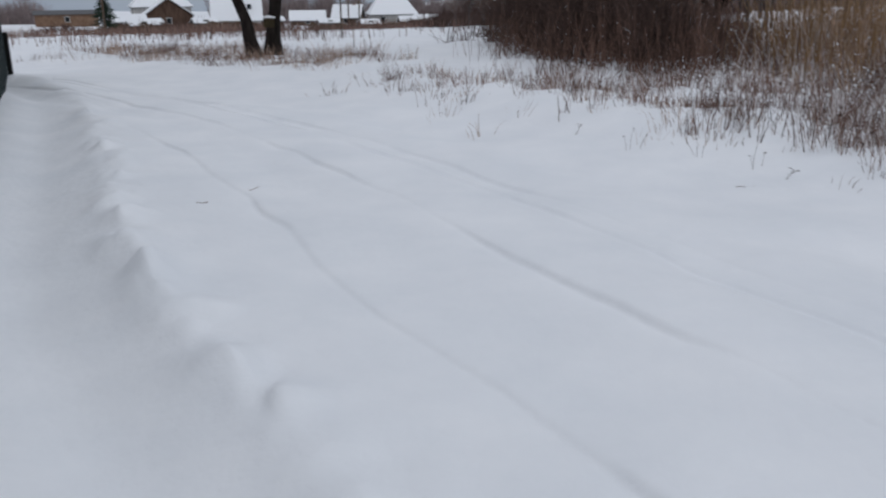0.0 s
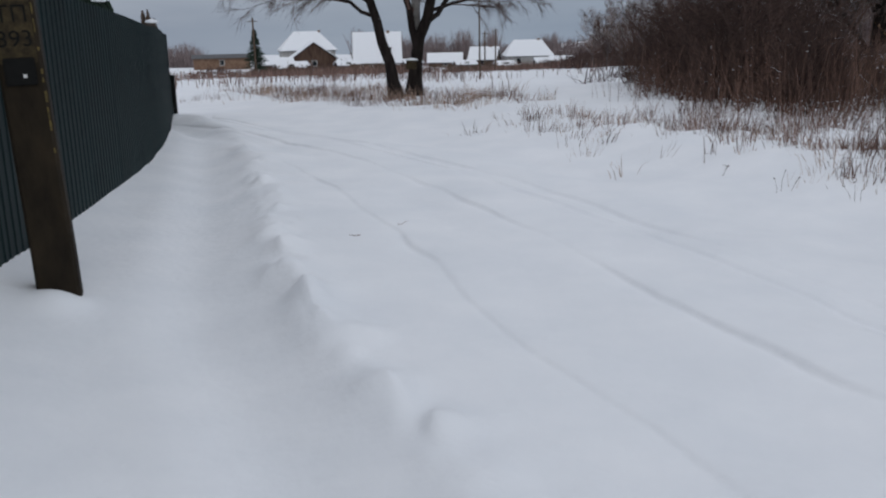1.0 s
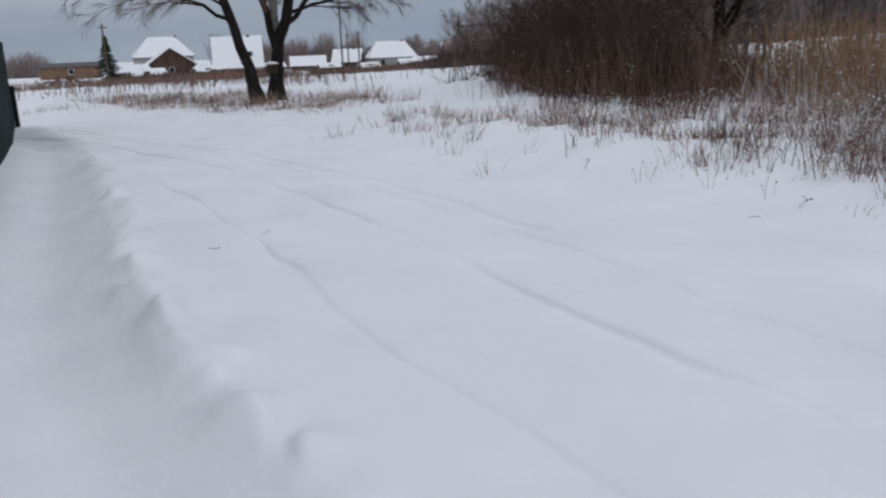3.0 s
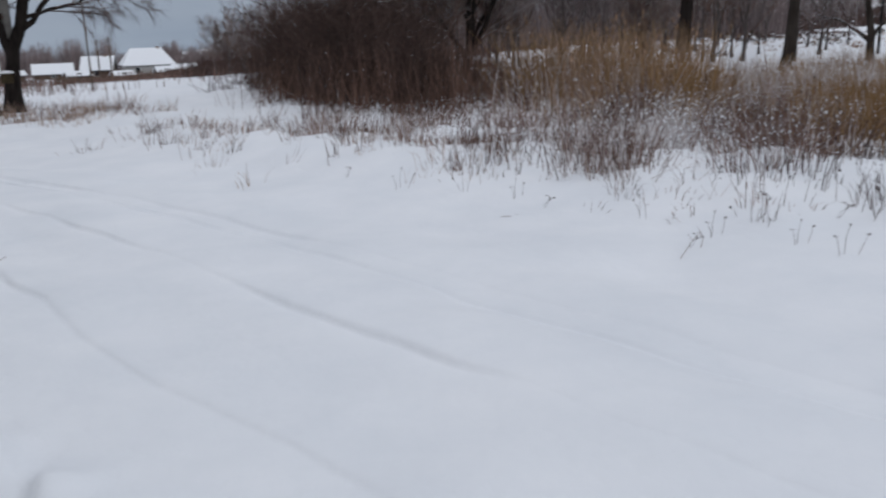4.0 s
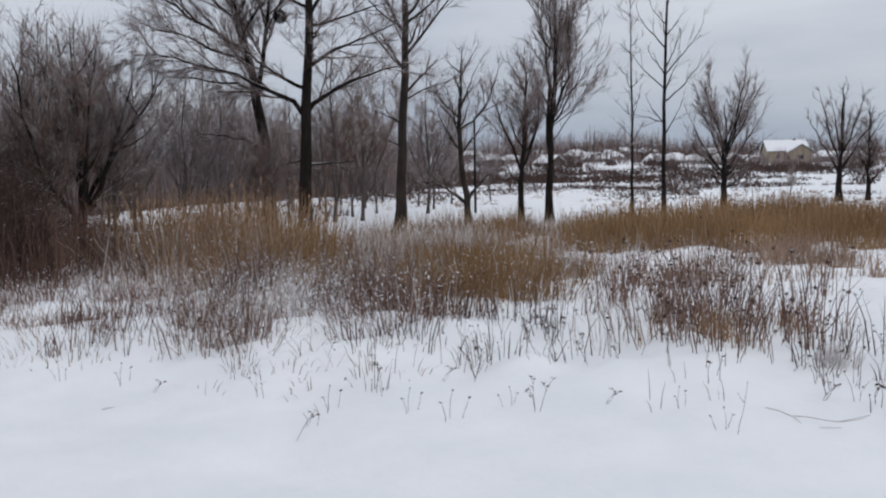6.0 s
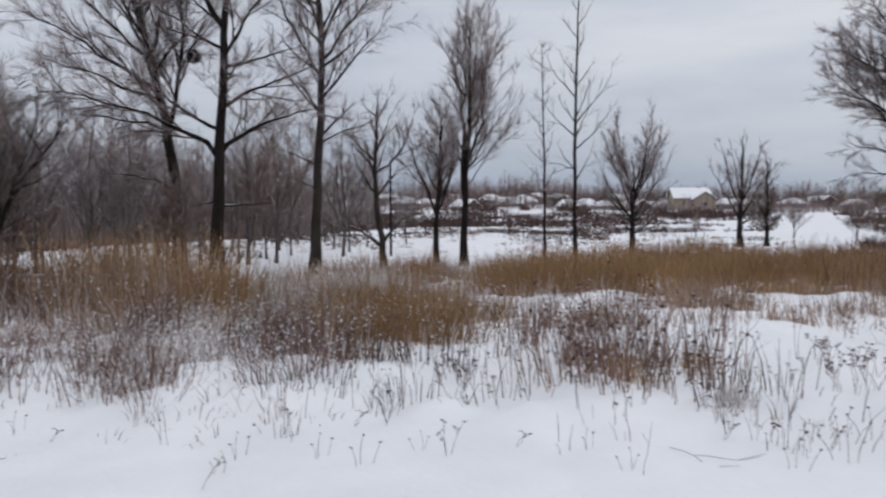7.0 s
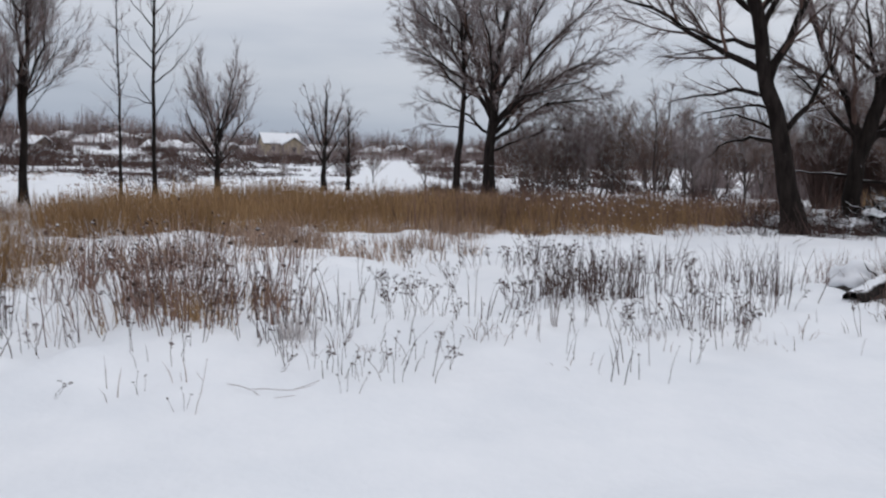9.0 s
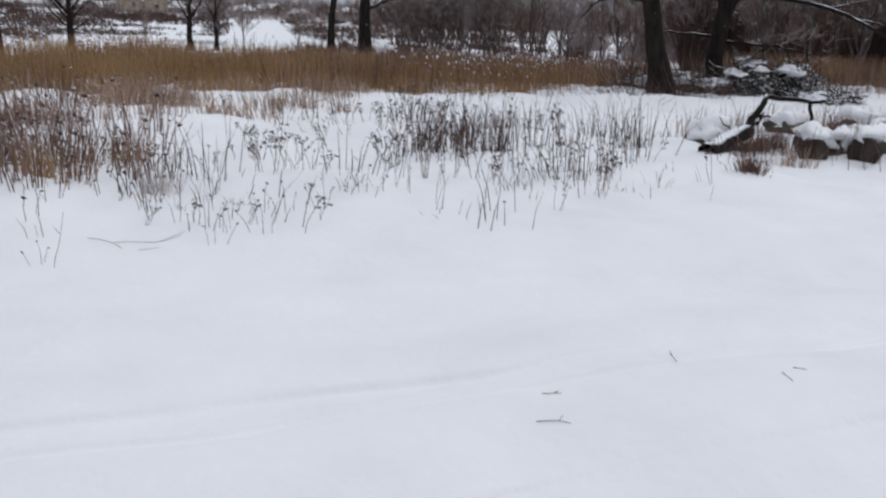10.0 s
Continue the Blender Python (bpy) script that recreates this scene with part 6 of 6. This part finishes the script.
xy, fan, tall = tufts([(9.2, -2.2), (10.0, -2.8), (11.4, -2.6), (11.6, -1.4), (10.0, -1.2)], 11, 9, 100, 0.12, 0.3, 0.3, 0.6, 0.2)
stuff("field_weeds", blades("weeds", xy, 0.15 * tall, 0.75 * tall, 0.0042, 0.14, WEED_DARK, 101, lean=fan)[0], "tall dark dry weeds before a fallen branch", "weeds")
stuff("rubble_weeds", me, "brown dry weeds among snowy rubble", "weeds")


# ---- poles ----
def pole(az, r, tall, rad, label, mat, arms=True):
    x, y = place(az, r)
    p = thing("utility_pole", x, y, ground_z(x, y) - 0.1, label, "pole", group="utility poles")
    tb = Tubes()
    tb.add([Vector((0, 0, 0)), Vector((0, 0, tall * 0.5)), Vector((0, 0, tall))], [rad, rad * 0.9, rad * 0.75], 10)
    part("pole", tb.mesh("pole", mat), mat, p)
    if arms:
        part("crossarm", block(-0.5, -0.04, tall - 0.45, 0.5, 0.04, tall - 0.35, 0.01), WOOD_DARK, p)
        for s in (-0.42, 0.42):
            part("insulator", block(s - 0.03, -0.03, tall - 0.35, s + 0.03, 0.03, tall - 0.22, 0.01), WHITE_PAINT, p)
    return p


pole(-2.5, 24.2, 8.5, 0.13, "grey concrete utility pole beside a roadside tree", CONCRETE_GREY)
pole(1.85, 34, 4.6, 0.035, "thin weathered wooden pole on the snowfield", WOOD_DARK, False)
pole(-12.4, 100, 6.6, 0.12, "wooden utility pole before the village", WOOD_DARK)
pole(50.6, 33, 3.8, 0.05, "dark thin pole behind small trees", BLACK_PAINT, False)
pole(2.6, 150, 7.0, 0.14, "wooden utility pole among houses", WOOD_DARK)
pole(3.3, 150, 7.4, 0.14, "wooden utility pole among houses", WOOD_DARK)
x, y = place(-2.9, 23.3)
box_sign = thing("marker_board", x, y, ground_z(x, y) + 0.75, "small yellowish board fixed on a tree", "board")
part("board", block(-0.14, -0.02, 0, 0.14, 0.02, 0.24, 0.01), YELLOW_PAINT, box_sign)
cap = part("snow_cap", blob(0.16, 0.06, 0.05, 3), SNOW_LUMP, box_sign, "cap of snow", True)
cap.location = (0, 0, 0.25)


# ---- spruces ----
def spruce(az, r, tall, wide, seed, label):
    rng = random.Random(seed)
    x, y = place(az, r)
    s = thing("spruce", x, y, ground_z(x, y) - 0.1, label, "tree", group="spruces")
    tb = Tubes()
    tb.add([Vector((0, 0, 0)), Vector((0, 0, tall))], [0.02 * tall, 0.01], 7)
    part("trunk", tb.mesh("trunk", BARK), BARK, s)
    v, f = [], []
    for i in range(int(26 * tall)):
        t = rng.random() ** 0.8
        z = tall * (0.06 + 0.93 * t)
        ln = wide * (1 - t) * rng.uniform(0.7, 1.15) + 0.1
        a = rng.uniform(0, 6.283)
        c, sn = math.cos(a), math.sin(a)
        for k in range(7):
            q = ln * (k + 1) / 7
            w = 0.16 * wide * (1.15 - k / 7) * rng.uniform(0.7, 1.2)
            zz = z - 0.28 * q + rng.uniform(-0.04, 0.04) * tall * 0.3
            b = len(v)
            v += [(c * (q - w), sn * (q - w), zz + 0.05), (c * q - sn * w, sn * q + c * w, zz - 0.10), (c * (q + w), sn * (q + w), zz - 0.06), (c * q + sn * w, sn * q - c * w, zz - 0.10), (c * q, sn * q, zz + 0.07)]
            f += [(b, b + 4, b + 1), (b + 1, b + 4, b + 2), (b + 2, b + 4, b + 3), (b + 3, b + 4, b)]
    part("needles", mesh_from("needles", v, f, NEEDLE), NEEDLE, s, "drooping dark green boughs dusted with snow")


spruce(-12.3, 150, 7.2, 2.6, 801, "small dark spruce beside the village houses")
spruce(-23.0, 18.0, 4.4, 1.0, 802, "dark spruce behind the green fence")


# ---- houses ----
def house(az, r, width, depth, wall_h, roof_h, turn, wall_mat, label, snow_roof=True, hip=0.0, windows=2, chimney=True, gable_front=False, gable_mat=None, name="house", sink=0.0):
    """A village house: walls, roof, snow sheet, windows, chimney. turn: degrees its front leans away from the viewer."""
    x, y = place(az, r)
    h = thing(name, x, y, ground_z(x, y) - 0.2 - sink, label, "house", group="village houses", rz=-az + turn + (90 if gable_front else 0))
    w, d = width / 2, depth / 2
    bm = block(-w, -d, 0, w, d, wall_h + 0.2)
    part("wall", bm, wall_mat, h)
    o = 0.35

    def roof_solid(lift, grow, thick):
        bm = bmesh.new()
        e, top = wall_h + 0.2 - 0.18 + lift, wall_h + 0.2 + roof_h + lift
        ring = []
        for z in (0, thick):
            pts = [(-w - o - grow, -d - o - grow, e), (w + o + grow, -d - o - grow, e), (w + o + grow, d + o + grow, e), (-w - o - grow, d + o + grow, e), (-w - o - grow + hip * width, 0, top), (w + o + grow - hip * width, 0, top)]
            ring.append([bm.verts.new((a, b, c + z)) for a, b, c in pts])
        lo, hi = ring
        for k, R in ((0, lo), (1, hi)):
            faces = [(0, 1, 5, 4), (2, 3, 4, 5), (1, 2, 5), (3, 0, 4)] if k or hip else [(0, 1, 5, 4), (2, 3, 4, 5)]
            if not hip and k:
                faces = [(0, 1, 5, 4), (2, 3, 4, 5)]
            for f in faces:
                bm.faces.new([R[i] for i in (f if k else f[::-1])])
        border = [(0, 1), (2, 3)] if not hip else [(0, 1), (1, 2), (2, 3), (3, 0)]
        for a, b in border:
            bm.faces.new((lo[a], lo[b], hi[b], hi[a]))
        if not hip:
            for a, b in ((1, 5), (5, 2), (3, 4), (4, 0)):
                bm.faces.new((lo[a], lo[b], hi[b], hi[a]))
        return bm

    roof = part("roof", roof_solid(0, 0, 0.12), ROOF_GREY, h)
    if snow_roof:
        part("snow_layer", roof_solid(0.14, 0.03, 0.16), SNOW_LUMP, roof, "thick even snow on the roof")
    if not hip:
        for s in (-1, 1):
            bm = bmesh.new()
            tri = [bm.verts.new((s * (w - 0.02), -d, wall_h + 0.2)), bm.verts.new((s * (w - 0.02), d, wall_h + 0.2)), bm.verts.new((s * (w - 0.02), 0, wall_h + 0.15 + roof_h))]
            face = bm.faces.new(tri)
            ex = bmesh.ops.extrude_face_region(bm, geom=[face])
            bmesh.ops.translate(bm, vec=(-s * 0.12, 0, 0), verts=[q for q in ex["geom"] if isinstance(q, bmesh.types.BMVert)])
            part("gable", bm, gable_mat or WOOD_BROWN, h, "boarded gable")
    for side in (-1, 1):
        for i in range(windows):
            cx = -w + width * (i + 0.5) / windows
            win = part("window", block(cx - 0.5, side * d - 0.03, 0.2 + wall_h * 0.35, cx + 0.5, side * d + 0.03, 0.2 + wall_h * 0.35 + 1.15), WHITE_PAINT, h)
            part("pane", block(cx - 0.42, side * d + side * 0.034 - 0.004, 0.28 + wall_h * 0.35, cx + 0.42, side * d + side * 0.034 + 0.004, 0.2 + wall_h * 0.35 + 1.07), GLASS, win)
    for side in (-1, 1):
        win = part("window", block(side * w - 0.03, -0.5, 0.2 + wall_h * 0.35, side * w + 0.03, 0.5, 0.2 + wall_h * 0.35 + 1.1), WHITE_PAINT, h)
        part("pane", block(side * w + side * 0.034 - 0.004, -0.42, 0.28 + wall_h * 0.35, side * w + side * 0.034 + 0.004, 0.42, 0.2 + wall_h * 0.35 + 1.02), GLASS, win)
    if chimney:
        part("chimney", block(0.25 * width - 0.25, -0.25, wall_h + roof_h * 0.5, 0.25 * width + 0.25, 0.25, wall_h + roof_h + 0.7, 0.02), BRICK, roof)
    return h


house(-14.4, 190, 11.5, 6, 2.5, 0.5, 0, BRICK, "long low orange brick shed with a bare dark roof", snow_roof=False, windows=1, chimney=False, gable_mat=BRICK, name="shed")
house(-9.0, 195, 11.5, 9, 3.8, 3.7, 5, PLASTER, "large house with a snow-covered hipped roof", hip=0.3)
house(-8.65, 172, 7.2, 8.4, 2.2, 3.0, 4, WOOD_BROWN, "small house with a brown boarded gable and snowy eaves", gable_front=True, gable_mat=WOOD_BROWN, chimney=False)
white = house(-4.45, 165, 8.4, 8, 1.2, 5.3, 0, PLASTER_WHITE, "steep-roofed house with a great sheet of snow on its roof", windows=1)
part("roof_window", block(1.9, -3.2, 3.4, 2.6, -2.2, 4.2, 0.02), GLASS, white, "small dark roof window")
house(2.6, 182, 5.4, 6, 1.9, 2.3, -10, WOOD_DARK, "small house with a snow-covered roof among trees", windows=1)
house(5.4, 176, 8.8, 7, 2.3, 2.8, 8, PLASTER, "house with a snowy hipped roof and grey wall", hip=0.22)
house(0.0, 200, 7.5, 6, 1.2, 1.8, 0, WOOD_DARK, "low shed with a snowy roof", windows=1, chimney=False, name="shed")
house(-11.0, 165, 5.5, 4, 1.3, 1.0, 10, WOOD_DARK, "low dark shed with a snowy roof", windows=1, chimney=False, name="shed")
for az, r, w, h in ((-6.5, 158, 3.4, 0.9), (-10.2, 152, 4.2, 0.8), (-9.6, 160, 2.6, 1.0), (1.3, 168, 3.6, 1.0), (3.9, 162, 3.0, 0.9), (7.6, 168, 4.0, 1.1), (-2.2, 172, 3.2, 1.2)):
    house(az, r, w, 3, h, 0.5, 14, WOOD_DARK, "small dark wooden outbuilding under snow beside village houses", windows=1, chimney=False, name="shed")
house(6.9, 150, 5.0, 4, 0.9, 0.8, 10, WOOD_DARK, "low dark shed with snow on top", windows=1, chimney=False, name="shed")
house(70.2, 200, 8.0, 8, 2.6, 2.2, 12, PLASTER_YELLOW, "yellow-walled house with a snowy roof and gable", gable_mat=PLASTER_YELLOW)
house(71.1, 196, 3.6, 4.6, 2.5, 1.5, 12, PLASTER_YELLOW, "yellow annexe with a small snowy gable", gable_front=True, gable_mat=PLASTER_YELLOW, windows=1, chimney=False)
rng = random.Random(303)
for k, (az, r, w) in enumerate(((42.5, 235, 7), (44.4, 212, 6), (46.9, 240, 8), (48.6, 205, 6), (50.4, 228, 7), (53.0, 212, 6.5), (54.6, 246, 8), (57.3, 218, 6), (60.4, 236, 11), (61.8, 240, 7), (63.6, 208, 6.5), (66.0, 240, 8), (67.9, 214, 9),
                                (73.9, 235, 8), (76.4, 222, 7), (78.0, 232, 6), (79.9, 216, 6.5), (83.0, 240, 7), (86.6, 228, 8), (91.0, 240, 7), (95.0, 230, 8), (45.6, 185, 5), (47.8, 176, 5), (51.6, 182, 5.5), (55.6, 178, 5), (58.6, 190, 7), (59.5, 205, 6), (62.4, 186, 5.5), (64.8, 192, 6), (66.8, 188, 6.5), (69.0, 226, 6), (72.6, 215, 6), (40.6, 200, 6))):
    mat = (PLASTER, WOOD_DARK, BRICK, WOOD_DARK)[k % 4]
    word = ("grey", "dark wooden", "brick", "dark wooden")[k % 4]
    house(az, r, w * 0.8, 5, rng.uniform(1.2, 2.0), rng.uniform(0.9, 1.5), rng.uniform(-60, 60), mat, word + " village house with a snow-covered roof on the slope", hip=rng.choice((0, 0.25, 0.35, 0.4)), windows=2, sink=rng.uniform(0.4, 1.3), gable_mat=WOOD_DARK)


def board_fence(az0, az1, r, tall, label):
    n = int(abs(az1 - az0) * r * 0.01745 / 0.55)
    x0, y0 = place(az0, r)
    f = thing("board_fence", x0, y0, 0, label, "fence", group="village fences")
    plank = block(-0.27, -0.02, -0.2, 0.27, 0.02, tall)
    data = bpy.data.meshes.new("board")
    plank.to_mesh(data)
    plank.free()
    data.materials.append(WOOD_DARK)
    for i in range(n):
        az = az0 + (az1 - az0) * i / n
        x, y = place(az, r)
        b = part("board", data, WOOD_DARK, f)
        b.location = (x - x0, y - y0, ground_z(x, y) + 0.1 * math.sin(i * 1.7))
        b.rotation_euler = (0, 0, radians(-az))


board_fence(-6.2, -2.0, 150, 1.2, "weathered dark board fence before the village")
board_fence(0.2, 8.2, 145, 1.1, "low dark board fence before the village")
board_fence(-12, -9.5, 150, 1.0, "low dark plank fence beside sheds")

# ---- distant woods ----
def woods(name, az0, az1, r, n, tall, mat, seed, label, sink=1.0):
    rs = np.random.RandomState(seed)
    az, rr = np.radians(az0 + (az1 - az0) * rs.rand(n)), r * (0.95 + 0.12 * rs.rand(n))
    xy = np.stack([rr * np.sin(az), rr * np.cos(az)], 1)
    env = (0.55 + 0.75 * value_noise(np.degrees(az) * 3 + 50, rr * 0 + 3, 1.7, seed)) * (sink + (1 - sink) * smooth(az0, az0 + 9, np.degrees(az)))
    rs2 = np.random.RandomState(seed + 1)
    me, _ = blades(name, xy, tall * 0.35, tall, r * 0.00035, 0.22, mat, seed + 2, plain=True)
    co = np.zeros(len(me.vertices) * 3)
    me.vertices.foreach_get("co", co)
    co = co.reshape(-1, 3)
    e = np.repeat(env, 6)
    base = surface(co[:, 0], co[:, 1])
    co[:, 2] = base + (co[:, 2] - base) * e
    me.vertices.foreach_set("co", co.ravel())
    stuff(name, me, label, "woods")


# woods in HAZE: the softening of distance is painted in as a paler colour
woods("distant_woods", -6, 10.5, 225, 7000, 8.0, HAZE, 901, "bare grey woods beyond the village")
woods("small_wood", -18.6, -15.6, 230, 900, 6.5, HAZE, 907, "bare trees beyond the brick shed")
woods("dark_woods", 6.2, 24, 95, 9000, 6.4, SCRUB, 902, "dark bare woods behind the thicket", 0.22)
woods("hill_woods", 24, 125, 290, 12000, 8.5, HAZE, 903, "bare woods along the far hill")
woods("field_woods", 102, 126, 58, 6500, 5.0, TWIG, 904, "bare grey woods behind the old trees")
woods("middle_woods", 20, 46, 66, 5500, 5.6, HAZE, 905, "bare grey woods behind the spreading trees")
woods("slope_woods", 84, 96, 75, 700, 3.2, TWIG, 906, "bare grey woods beyond the reeds")
woods("village_woods", 38, 104, 226, 6000, 4.6, TWIG, 908, "bare trees among the village houses on the slope")
woods("heap_woods", 104.5, 126, 42, 8000, 6.0, SCRUB, 909, "brown bare saplings behind the brush heap")
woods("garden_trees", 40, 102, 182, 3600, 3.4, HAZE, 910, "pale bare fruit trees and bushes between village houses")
